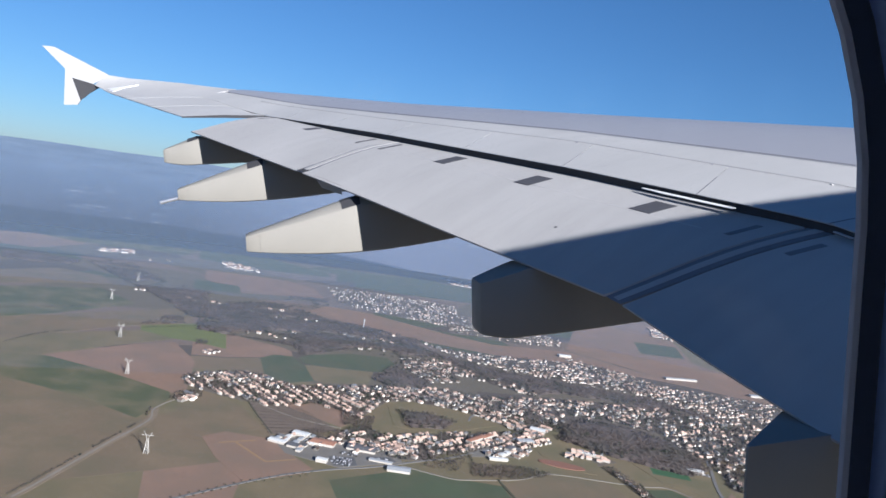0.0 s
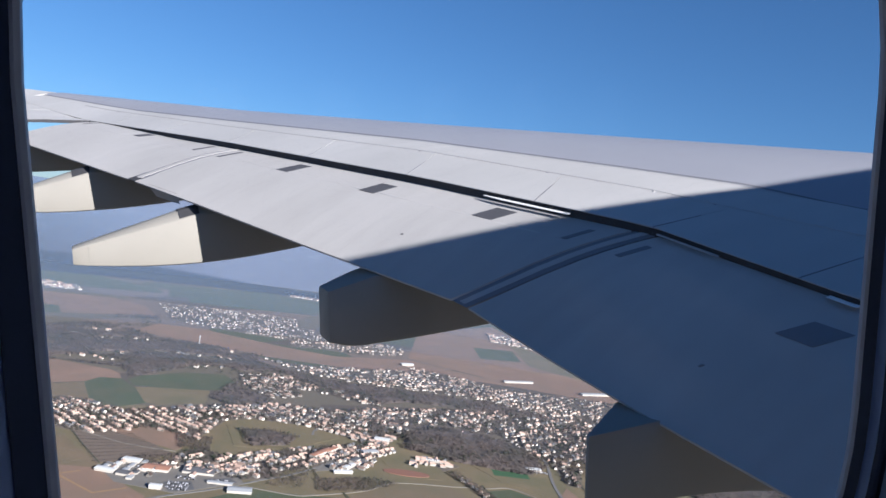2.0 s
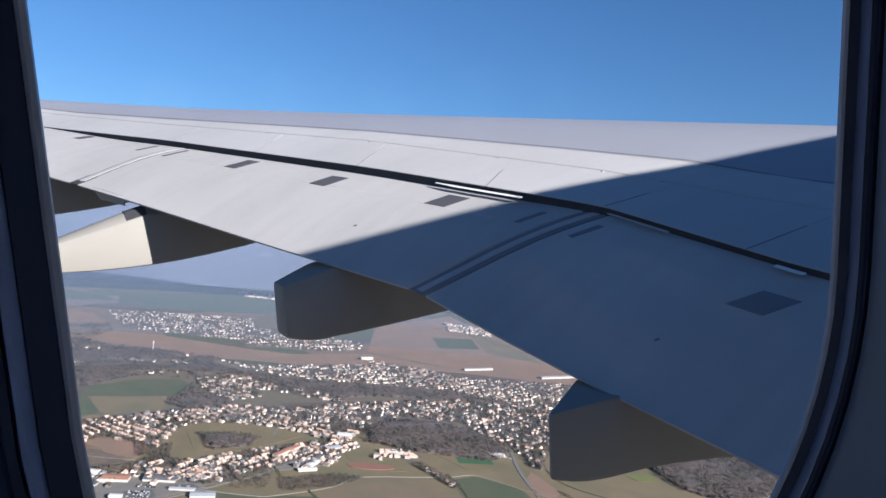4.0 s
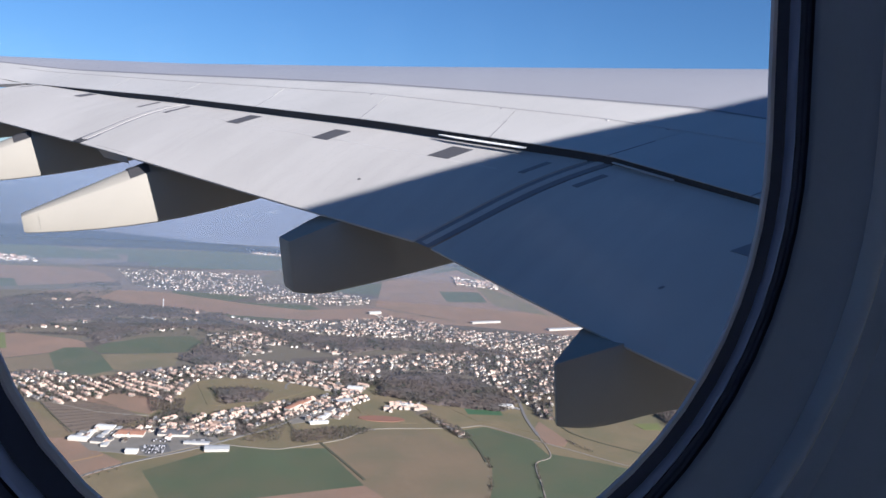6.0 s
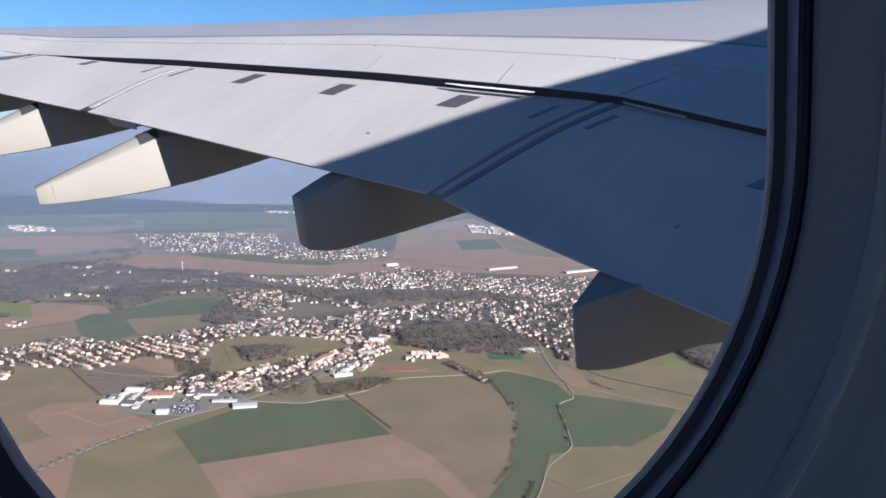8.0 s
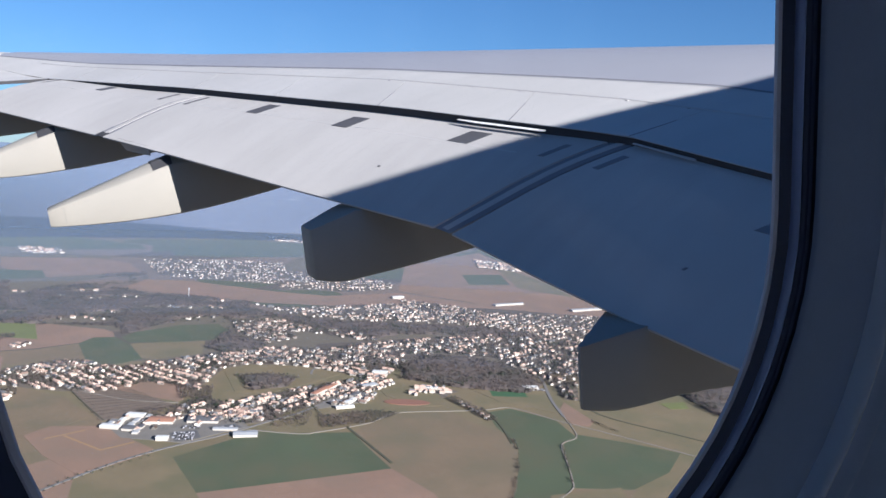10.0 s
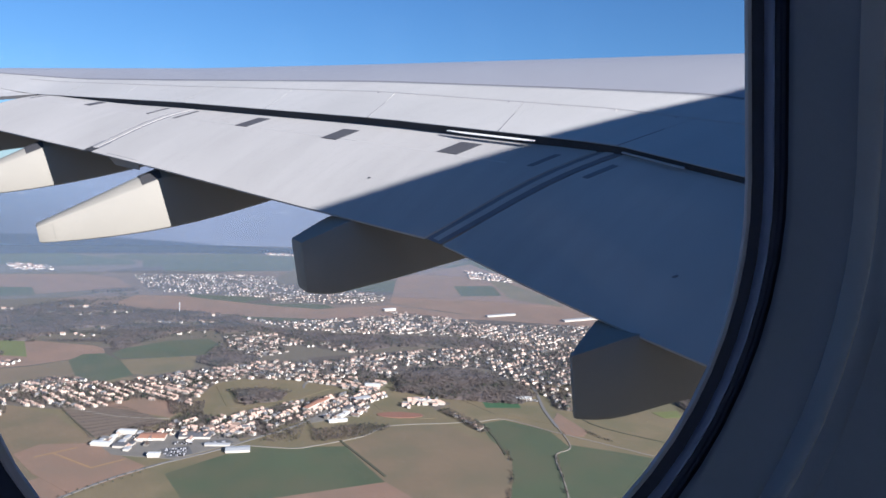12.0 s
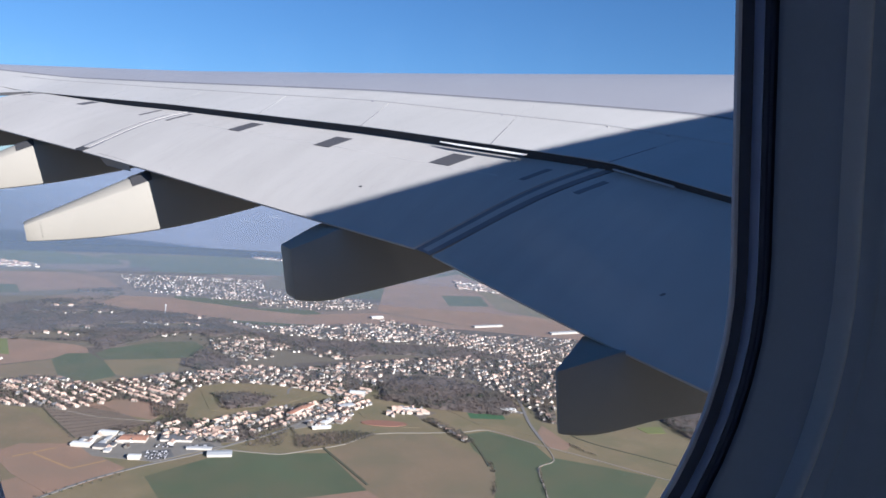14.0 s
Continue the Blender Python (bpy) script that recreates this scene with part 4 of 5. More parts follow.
def house_thing(name, w, l, h, r, roofmat, label):
    ob = new(name)
    wall, roof = gable(w, l, h, r, Matrix())
    for nm, pts, fs, mat in (("wall", wall, WALL_F, WALL), ("roof", roof, ROOF_F, roofmat)):
        bm = bmesh.new()
        v = [bm.verts.new(p) for p in pts]
        for f in fs:
            bm.faces.new([v[i] for i in f])
        part(nm, bm, mat, ob)
    wall, roof = gable(w * 0.7, l * 0.55, h * 0.75, r * 0.7, pose(l * 0.6, 1.0, 0, 0, 0, 90))
    for nm, pts, fs, mat in (("annex_wall", wall, WALL_F, WALL), ("annex_roof", roof, ROOF_F, roofmat)):
        bm = bmesh.new()
        v = [bm.verts.new(p) for p in pts]
        for f in fs:
            bm.faces.new([v[i] for i in f])
        part(nm, bm, mat, ob)
    return tagged(ob, label, "house", "houses of the town")


rng = random.Random(7)
kinds = [house_thing("house", 6.8, 8.6, 3.0, 2.4, TILE, "cream rendered house with a clay tile roof"),
         house_thing("house", 7.0, 9.2, 4.6, 2.6, TILE, "two-storey cream house with a clay tile roof"),
         house_thing("house", 6.8, 8.8, 3.5, 2.6, SLATE, "pale rendered house with a slate roof"),
         house_thing("house", 7.0, 13.5, 4.4, 2.6, TILE, "long cream terrace with a clay tile roof")]


def streets(poly, turn, step=15.0, deep=22.0, keep=0.8, patch=70):
    """House places in rows that bend a little, with gaps: (x, y, angle)."""
    field("gardens", GARDEN, poly, "gardens and yards between the houses")
    cx, cy = sum(p[0] for p in poly) / len(poly), sum(p[1] for p in poly) / len(poly)
    reach = max(math.dist((cx, cy), p) for p in poly)
    c, sn = math.cos(radians(turn)), math.sin(radians(turn))
    out = []
    for j in range(int(-reach / deep), int(reach / deep) + 1):
        a = -reach + rng.uniform(0, step)
        while a < reach:
            a += step * rng.choice((0.85, 0.95, 1.0, 1.1, 1.5))
            bend = noise.noise((cx / 50 + a / 160, j * deep / 160, 2.3))
            b = j * deep + (4 if j % 2 else -1) + 26 * bend + rng.uniform(-2.5, 2.5)
            x, y = cx + a * c - b * sn, cy + a * sn + b * c
            if not inside((x, y), poly) or inside((x, y), PASTURE) or inside((x, y), HILL):
                continue
            if rng.random() > keep + 0.7 * noise.noise((x / patch, y / patch, 7.7)):
                continue
            slope = noise.noise((cx / 50 + (a + 8) / 160, j * deep / 160, 2.3)) - bend
            out.append((x, y, turn + math.degrees(slope * 26 / 8) + rng.choice((0, 0, 0, 90)) + rng.uniform(-6, 6)))
    return out


SOUTH = [[(-1916, -30), (-1949, 31), (-1966, 89), (-1874, 193), (-1898, 314), (-1932, 413), (-1801, 404), (-1654, 312), (-1737, 234), (-1698, 126), (-1752, 25), (-1823, -60), (-1902, -62)],
         [(-1932, 413), (-1947, 573), (-1906, 681), (-1927, 832), (-1717, 818), (-1593, 703), (-1694, 647), (-1774, 577), (-1817, 467), (-1801, 404)],
         [(-1553, 255), (-1612, 315), (-1555, 359), (-1571, 415), (-1603, 522), (-1621, 633), (-1645, 719), (-1579, 739), (-1535, 665), (-1518, 593), (-1483, 512), (-1469, 455), (-1425, 408), (-1424, 355), (-1472, 282)]]
NORTH = [[(-1927, 832), (-1938, 1028), (-1918, 1205), (-1785, 1402), (-1628, 1446), (-1454, 1278), (-1488, 1165), (-1536, 1098), (-1691, 1082), (-1780, 946), (-1717, 818)],
         [(-1681, 1076), (-1536, 1098), (-1473, 1162), (-1335, 1067), (-1355, 1041), (-1469, 1084), (-1591, 1069)]]
RIDGE = [[(-2508, 655), (-2430, 772), (-2421, 942), (-2424, 1151), (-2288, 1276), (-2171, 1361), (-2037, 1278), (-2145, 1020), (-2255, 805), (-2352, 729)],
         [(-2486, 1158), (-2371, 1277), (-2209, 1362), (-2051, 1737), (-1724, 1466), (-1859, 1344), (-2029, 1253), (-2122, 1185), (-2405, 1142)]]
MIDDLE = [[(-2293, 535), (-2252, 698), (-2128, 671), (-2031, 645), (-2009, 561), (-2143, 512)],
         [(-2198, 689), (-2126, 759), (-1981, 873), (-1938, 837), (-2060, 736), (-2121, 670)]]
FARTHER = [[(-3536, 444), (-3556, 562), (-3470, 821), (-3384, 1010), (-3167, 957), (-2862, 839), (-2945, 696), (-3023, 567), (-3139, 448)],
         [(-3167, 957), (-3068, 1034), (-2986, 1161), (-2807, 1282), (-2679, 1224), (-2653, 1032), (-2726, 918), (-2737, 807), (-2862, 839)]]
LOT = [(-1544, 744), (-1529, 815), (-1480, 845), (-1447, 785), (-1481, 734)]
spots = [p for poly, turn in zip(SOUTH, (28, 42, 120)) for p in streets(poly, turn)] + streets(LOT, 60, 13, 18)
spots.sort(key=lambda p: math.hypot(p[0], p[1]))
first = set()
for x, y, turn in spots[:290]:
    k = rng.choice((0, 0, 1, 2, 3))
    m = pose(x, y, 0.4, 0, 0, turn)
    if k not in first:
        first.add(k)
        kinds[k].matrix_world = m
    else:
        copy_thing(kinds[k], m)


def house_mass(name, places, label, big=1.0):
    """Far houses that cannot be picked apart, walls and roofs in one mesh."""
    V, F, M = [], [], []
    for x, y, turn in places:
        w, l = rng.uniform(6.4, 8.4) * big, rng.choice((8, 9, 9.5, 10, 11, 15)) * big * rng.uniform(0.85, 1.1)
        h = rng.choice((2.6, 3.0, 3.4, 4.4, 5.0)) * min(1, big + 0.08)
        m = pose(x, y, 0.4, 0, 0, turn)
        wall, roof = gable(w, l, h, rng.uniform(2.4, 3.4) * min(1, big), m)
        shell = [(wall, roof)]
        if rng.random() < 0.55:
            q = m @ pose(rng.choice((-1, 1)) * l * 0.62, rng.uniform(-2, 2), 0, 0, 0, rng.choice((0, 90)))
            shell.append(gable(w * rng.uniform(0.5, 0.9), l * rng.uniform(0.4, 0.7), h * rng.uniform(0.55, 0.9), rng.uniform(1.2, 2.2), q))
        kind = 1 if rng.random() < 0.75 else 2
        for wall, roof in shell:
            b = len(V)
            V += wall
            F += [[b + i for i in f] for f in WALL_F]
            M += [0] * len(WALL_F)
            b = len(V)
            V += roof
            F += [[b + i for i in f] for f in ROOF_F]
            M += [kind] * len(ROOF_F)
    me = bpy.data.meshes.new(name)
    me.from_pydata(V, [], F)
    for mt in (WALL, TILE, SLATE):
        me.materials.append(mt)
    me.polygons.foreach_set("material_index", M)
    return tagged(new(name, me), label, "houses", kind="stuff")


house_mass("houses", spots[290:], "cream houses with clay tile roofs in the town")
house_mass("houses", [p for poly, turn in zip(NORTH, (110, 150)) for p in streets(poly, turn, 15, 22, 0.74, 90)], "dense cream houses round the old town", 0.9)
house_mass("houses", [p for poly, turn in zip(RIDGE, (96, 112)) for p in streets(poly, turn, 13, 24, 0.70)], "rows of cream houses beyond the wooded valley", 0.72)
house_mass("houses", [p for poly, turn in zip(MIDDLE, (50, 70)) for p in streets(poly, turn, 14, 22, 0.66)], "cluster of white houses among trees", 0.85)
house_mass("houses", [p for poly, turn in zip(FARTHER, (80, 95)) for p in streets(poly, turn, 13, 26, 0.56, 90)], "far white housing estate on the plain", 0.56)
for poly, lab in (([(-3982, -28), (-3887, 126), (-3735, 146), (-3792, -7)], "far white village on the plain"), ([(-3367, 1967), (-3186, 2116), (-2990, 2003), (-3137, 1864)], "far pale hamlet beside fields"), ([(-4390, 1213), (-4271, 1389), (-4069, 1339), (-4151, 1193)], "far white village near the hazy woods"), ([(-3961, -587), (-4043, -447), (-3911, -418), (-3854, -557)], "far white hamlet among fields")):
    house_mass("houses", streets(poly, 95, 13, 20, 0.8), lab, 1.2)
house_mass("houses", [(x, y, rng.uniform(0, 90)) for x, y in [(-2531, 393), (-2501, 400), (-2489, 410), (-2428, 509), (-2865, -29), (-2851, -16), (-2754, 96), (-2741, 106), (-2848, -7), (-2961, -301), (-2964, -278), (-2885, -198), (-2881, -113), (-2835, -96), (-2898, -123), (-3801, -269), (-3793, -256), (-3756, -338)]], "scattered houses among the bare woods", 1.3)
house_mass("houses", [(x, y, rng.uniform(0, 90)) for x, y in scatter([(-2700, -60), (-2860, 60), (-2960, 230), (-2780, 330), (-2560, 600), (-2340, 620), (-2330, 400), (-2420, 60)], 420, rng, 26) if noise.noise((x / 75, y / 190, 5.5)) > 0.26][:36], "scattered pale houses in the valley's clearings", 0.9)
house_mass("houses", [(x, y, rng.uniform(20, 60)) for x, y in scatter([(-1431, 801), (-1404, 815), (-1296, 821), (-1305, 806)], 8, rng, 11)], "hamlet houses in a thicket", 0.65)
house_mass("houses", [(x, y, rng.uniform(20, 60)) for x, y in scatter([(-2154, -31), (-2152, 5), (-2110, 11), (-2113, -28)], 6, rng, 11)], "white farm houses in a field")
house_mass("houses", [(x, y, rng.uniform(20, 60)) for x, y in scatter([(-1724, -67), (-1754, -31), (-1709, -29), (-1687, -56)], 9, rng, 12)], "farm buildings with clay tile roofs beside the track", 1.4)
house_mass("houses", [(x, y, 130 + 90 * rng.randrange(2)) for x, y in scatter([(-1472, 520), (-1490, 609), (-1573, 658), (-1600, 729), (-1539, 690), (-1462, 625)], 16, rng, 13)], "small pale buildings round the school", 1.1)
house_mass("houses", [(x, y, 60 + 90 * rng.randrange(2)) for x, y in scatter([(-1515, 121), (-1527, 197), (-1510, 309), (-1488, 416), (-1448, 382), (-1448, 259), (-1444, 150)], 26, rng, 13)], "workshops and houses of the trading estate", 1.15)


def hall(x, y, turn, w, l, h, label, roof=SHED):
    ob = new("hall")
    ob.matrix_world = pose(x, y, 0, 0, 0, turn)
    bm = bmesh.new()
    box(bm, (-l / 2, -w / 2, 0), (l / 2, w / 2, h))
    part("wall", bm, WALL, ob)
    bm = bmesh.new()
    e = 0.6
    loft(bm, [[(sx * (l / 2 + e), -w / 2 - e, h), (sx * (l / 2 + e), 0, h + w * 0.07), (sx * (l / 2 + e), w / 2 + e, h), (sx * (l / 2 + e), w / 2 + e, h - 0.4), (sx * (l / 2 + e), -w / 2 - e, h - 0.4)] for sx in (-1, 1)])
    part("roof", bm, roof, ob)
    return tagged(ob, label, "hall")


hall(-1368, 347, 75, 22, 42, 4.5, "white hangar with a pale metal roof beside a wheat field")
hall(-1485, 221, 68, 26, 46, 5.5, "commercial hall with a red roof", CLAY)
hall(-1467, 294, 68, 30, 56, 5, "commercial hall with a dark flat roof", SLATE)
hall(-1406, 320, 68, 10, 44, 3.6, "long pale shop beside the road")
hall(-1393, 209, 68, 13, 20, 6, "small white shop building", PALE)
hall(-1482, 134, 60, 16, 34, 5, "low white storage hall", PALE)
hall(-1529, 182, 60, 20, 32, 5, "pale workshop hall beside houses", PALE)
hall(-1462, 163, 60, 18, 22, 5, "small workshop with a dark roof", SLATE)
hall(-1471, 364, 60, 12, 34, 5, "pale shop building with a tile roof", TILE)
hall(-1555, 552, 130, 13, 62, 9, "long school building with a red roof", CLAY)
hall(-1577, 582, 130, 12, 40, 8, "school wing with a red roof", CLAY)
hall(-1453, 568, 85, 11, 38, 4.5, "white school hall beside the lane", PALE)
hall(-1483, 591, 130, 12, 36, 5, "small pale school building", PALE)
hall(-1518, 616, 130, 14, 26, 6, "school building with a dark roof", SLATE)
hall(-1567, 667, 100, 20, 36, 7, "grey hall at the town's edge", SHED)
hall(-1649, 729, 60, 22, 34, 8, "large white hall in the town", PALE)
hall(-2316, 1508, 92, 14, 120, 6, "very long pale warehouse on the plain")
hall(-2172, 1746, 92, 20, 150, 6, "long pale warehouse on the plain")
hall(-2063, 1932, 100, 60, 90, 8, "huge white warehouse at the plain's edge", PALE)
hall(-2514, 1167, 92, 18, 45, 7, "white hall beyond the ridge houses", PALE)
hall(-1445, 1011, 70, 18, 34, 6, "white sports hall beside the pitch", PALE)
hall(-1515, 793, 60, 10, 34, 5, "white row of garages beside the meadow", PALE)


for x, y in scatter([(-1508, 123), (-1527, 197), (-1525, 231), (-1433, 220), (-1431, 152)], 9, rng, 17) + scatter([(-1503, 313), (-1488, 403), (-1450, 373), (-1438, 326)], 7, rng, 15):
    hall(x, y, 62 + 90 * rng.randrange(2) + rng.uniform(-4, 4), rng.uniform(7, 11), rng.uniform(10, 20), rng.uniform(3.5, 5), "small pale workshop in the trading estate", rng.choice((PALE, SHED, SHED, SLATE)))


# ---- trees ----
def clump_mesh(name, places, mat, label, lo, hi, cat="trees"):
    """A wood: each tree a ragged crown of many small tilted clumps, all in one mesh."""
    V, F = [], []
    for x, y in places:
        h = rng.uniform(lo, hi)
        rad = h * rng.uniform(0.32, 0.45)
        for _ in range(18):
            a, d, z = rng.uniform(0, math.tau), rad * rng.random() ** 0.6, h * rng.uniform(0.35, 1.0)
            cx, cy = x + d * math.cos(a), y + d * math.sin(a)
            s = rad * rng.uniform(0.16, 0.4)
            b = len(V)
            t = rng.uniform(0, math.tau)
            for k in range(3):
                V.append((cx + s * math.cos(t + k * 2.1), cy + s * math.sin(t + k * 2.1), z - s * rng.uniform(0.3, 1.2)))
            V.append((cx + rng.uniform(-s, s) * 0.4, cy + rng.uniform(-s, s) * 0.4, z + s * rng.uniform(0.3, 0.9)))
            F += [(b, b + 1, b + 3), (b + 1, b + 2, b + 3), (b + 2, b, b + 3), (b, b + 2, b + 1)]
    me = bpy.data.meshes.new(name)
    me.from_pydata(V, [], F)
    me.materials.append(mat)
    me.shade_smooth()
    return tagged(new(name, me), label, cat, kind="stuff")


def glade(x, y):
    """Whether a place lies in one of the long clearings of the valley."""
    return noise.noise((x / 75, y / 190, 5.5)) > 0.17


def wood(poly, label, apart, lo, hi, evergreen=0.06, open_wood=False):
    """A wood: an uneven canopy floor with ragged crowns standing out of it; an open wood has clearings."""
    xs, ys = [p[0] for p in poly], [p[1] for p in poly]
    st = apart * 1.3
    idx, V, F = {}, [], []
    for i in range(int((max(xs) - min(xs)) / st) + 1):
        for j in range(int((max(ys) - min(ys)) / st) + 1):
            x, y = min(xs) + i * st, min(ys) + j * st
            if inside((x, y), poly) and not (open_wood and glade(x, y)):
                idx[i, j] = len(V)
                V.append((x + rng.uniform(-0.4, 0.4) * st, y + rng.uniform(-0.4, 0.4) * st, lo * rng.uniform(0.75, 1.0) * (1 + 0.4 * noise.noise((x / 40, y / 40, 1.1)))))
    rim = set()
    for (i, j), k in idx.items():
        q = [idx.get((i + a, j + b)) for a, b in ((0, 0), (1, 0), (1, 1), (0, 1))]
        if None not in q:
            F.append(q)
        if any((i + a, j + b) not in idx for a in (-1, 0, 1) for b in (-1, 0, 1)):
            rim.add(k)
    V = [(x, y, 0.2) if k in rim else (x, y, z) for k, (x, y, z) in enumerate(V)]
    me = bpy.data.meshes.new("undergrowth")
    me.from_pydata(V, [], F)
    me.materials.append(WOOD)
    me.shade_smooth()
    tagged(new("undergrowth", me), "grey-brown undergrowth of a bare winter wood", "undergrowth", kind="stuff")
    area = abs(sum(a[0] * b[1] - b[0] * a[1] for a, b in zip(poly, poly[1:] + poly[:1]))) / 2
    crowns = [p for p in scatter(poly, int(area / apart ** 2 * 0.4), rng, apart * 0.8) if not (open_wood and glade(*p))]
    clump_mesh("wood", crowns, WOOD, label, lo, hi)
    if evergreen:
        clump_mesh("wood", scatter(poly, int(area / apart ** 2 * evergreen), rng, apart, 0.55, 60), CONIFER, "dark evergreens among the bare trees", lo * 0.8, hi * 0.9)


wood([(-1283, 1318), (-1460, 1389), (-1339, 1717), (-1068, 1528), (-1064, 1321), (-1159, 1289)], "brown bare winter wood beside fields", 6, 7, 12)
wood([(-1593, 1337), (-1568, 1576), (-1379, 1592), (-1338, 1445), (-1463, 1347)], "grey bare wood behind small plots", 6, 6, 10)
wood(HILL, "brown wooded hill beside the town", 6, 7, 12)
wood([(-2444, 620), (-2328, 721), (-2233, 797), (-2131, 1013), (-2015, 1244), (-1847, 1356), (-1905, 1197), (-2003, 953), (-1980, 855), (-2119, 757), (-2202, 699), (-2265, 684)], "dark wooded strip between the towns", 7, 6, 11)
wood([(-2792, -72), (-2910, 56), (-3017, 218), (-3156, 258), (-3192, 410), (-3035, 401), (-2880, 287), (-2745, 369), (-2680, 502), (-2535, 662), (-2461, 625), (-2265, 684), (-2321, 547), (-2243, 521), (-2308, 384), (-2186, 228), (-2294, 216), (-2338, 95), (-2397, -65)], "grey-brown wooded valley before the plain", 7, 6, 11, open_wood=True)
wood([(-2001, 400), (-2215, 514), (-2117, 506), (-1986, 570), (-1940, 528), (-1937, 428)], "brown wood at the town's edge", 7, 6, 11)
wood([(-3107, -50), (-3176, -204), (-3551, -374), (-3685, -576), (-3517, -569), (-3180, -389), (-2811, -192), (-2580, -103), (-2481, -37)], "grey-brown wood under the power line", 8, 6, 11, open_wood=True)
wood(GROVE, "brown grove between houses", 6, 6, 10)
wood([(-3600, -910), (-3612, -784), (-3517, -569), (-3392, -588), (-3339, -720), (-3373, -849)], "dark wood before the far estate", 9, 6, 10)
def area_of(poly):
    return abs(sum(a[0] * b[1] - b[0] * a[1] for a, b in zip(poly, poly[1:] + poly[:1]))) / 2


for polys, per, apart, lo, hi, lab in ((SOUTH, 85, 4.5, 4.5, 9, "bare garden trees between the houses"), (NORTH, 95, 4.5, 5, 9, "bare trees round the old town"), (RIDGE, 170, 7, 4, 8, "bare garden trees on the ridge"), (MIDDLE, 100, 6, 5, 10, "bare garden trees among white houses"), (FARTHER, 260, 8, 4, 7, "garden trees in the far estate")):
    clump_mesh("trees", [p for q in polys for p in scatter(q, int(area_of(q) / per), rng, apart)], WOOD, lab, lo, hi)
    clump_mesh("trees", [p for q in polys for p in scatter(q, int(area_of(q) / per / 4), rng, apart, 0.4, 50)], CONIFER, "dark evergreen garden trees", lo, hi)
for poly, n, lab in (([(-1582, 1085), (-1617, 1381), (-1394, 1398), (-1346, 1204), (-1438, 1111)], 450, "scrub and trees round small plots"), ([(-1414, 500), (-1419, 603), (-1383, 661), (-1350, 586), (-1356, 485)], 200, "bare thicket between lane and school"), ([(-1495, 429), (-1492, 509), (-1448, 506), (-1371, 457), (-1395, 400)], 110, "dark trees beside the main road"), ([(-2394, -216), (-2470, -96), (-2487, -146), (-2456, -207)], 60, "bare trees round the ploughed field"),
                     ([(-1567, 262), (-1521, 270), (-1498, 211), (-1556, 187)], 60, "dark thicket beside the orchard"), ([(-1587, 330), (-1664, 352), (-1704, 285), (-1609, 273)], 160, "bare grove beside the orchard"), ([(-1508, 877), (-1546, 904), (-1568, 793), (-1524, 822)], 60, "trees beside the meadow"),
                     ([(-2211, -54), (-2215, -26), (-2262, -26), (-2258, -54)], 40, "square copse in the rape field"), ([(-2500, -174), (-2490, -106), (-2558, -110), (-2560, -170)], 90, "bare copse beside the rape field"), ([(-1690, -80), (-1760, -70), (-1790, -20), (-1730, -15)], 45, "trees round the farm buildings"), ([(-1439, 794), (-1444, 815), (-1293, 832), (-1282, 808)], 240, "bare thicket round the hamlet")):
    clump_mesh("scrub", scatter(poly, n, rng, 5), WOOD, lab, 4, 8)
    clump_mesh("scrub", scatter(poly, n // 5, rng, 6), CONIFER, "dark bushes in the scrub", 3, 7)


def line_points(pts, step, jit):
    out = []
    for a, b in zip(pts, pts[1:]):
        n = max(1, int(math.dist(a, b) / step))
        out += [(a[0] + (b[0] - a[0]) * i / n + rng.uniform(-jit, jit), a[1] + (b[1] - a[1]) * i / n + rng.uniform(-jit, jit)) for i in range(n)]
    return out


for pts, lab in (([(-1185, 799), (-1143, 782), (-1071, 736), (-995, 680), (-938, 633), (-908, 589)], "bushy hedge along the tan field"), ([(-1129, 870), (-1053, 826), (-985, 783)], "bushes along the winding lane"),
                 ([(-1218, 1009), (-1176, 1012), (-1147, 1023)], "bushes beside the country lane"), ([(-1681, -77), (-1737, -48), (-1769, -24)], "trees round the farm"), ([(-1200, -255), (-1238, -238), (-1409, -173), (-1556, -114), (-1638, -109)], "sparse bushes along the farm track"),
                 ([(-2064, -489), (-2164, -446), (-2238, -388)], "dark hedge behind the meadow"), ([(-2443, -599), (-2530, -470), (-2636, -345)], "thin hedge beside the far field"), ([(-2361, -204), (-2420, -110), (-2517, 71)], "row of trees behind the rape field"),
                 ([(-1517, 514), (-1357, 505), (-1399, 595)], "trees beside the lane"), ([(-840, 596), (-877, 634), (-927, 680)], "dark trees beside the gravel lane")):
    row = [p for p in line_points(pts, 3.2, 1.6) if noise.noise((p[0] / 25, p[1] / 25, 0.4)) > -0.25]
    clump_mesh("hedge", row, WOOD, lab, 2, 5, "hedge")
    clump_mesh("hedge", row[::3], CONIFER, "dark bushes in a hedge", 2, 5, "hedge")

tree = new("tree")
bm = bmesh.new()
bar(bm, (0, 0, 0), (0, 0, 4), 0.25, 6)
for k in range(5):
    bar(bm, (0, 0, 3 + 0.3 * k), (1.6 * math.cos(k * 1.26), 1.6 * math.sin(k * 1.26), 5.2 + 0.3 * k), 0.1, 4)
part("trunk", bm, BARK, tree)
bm = bmesh.new()
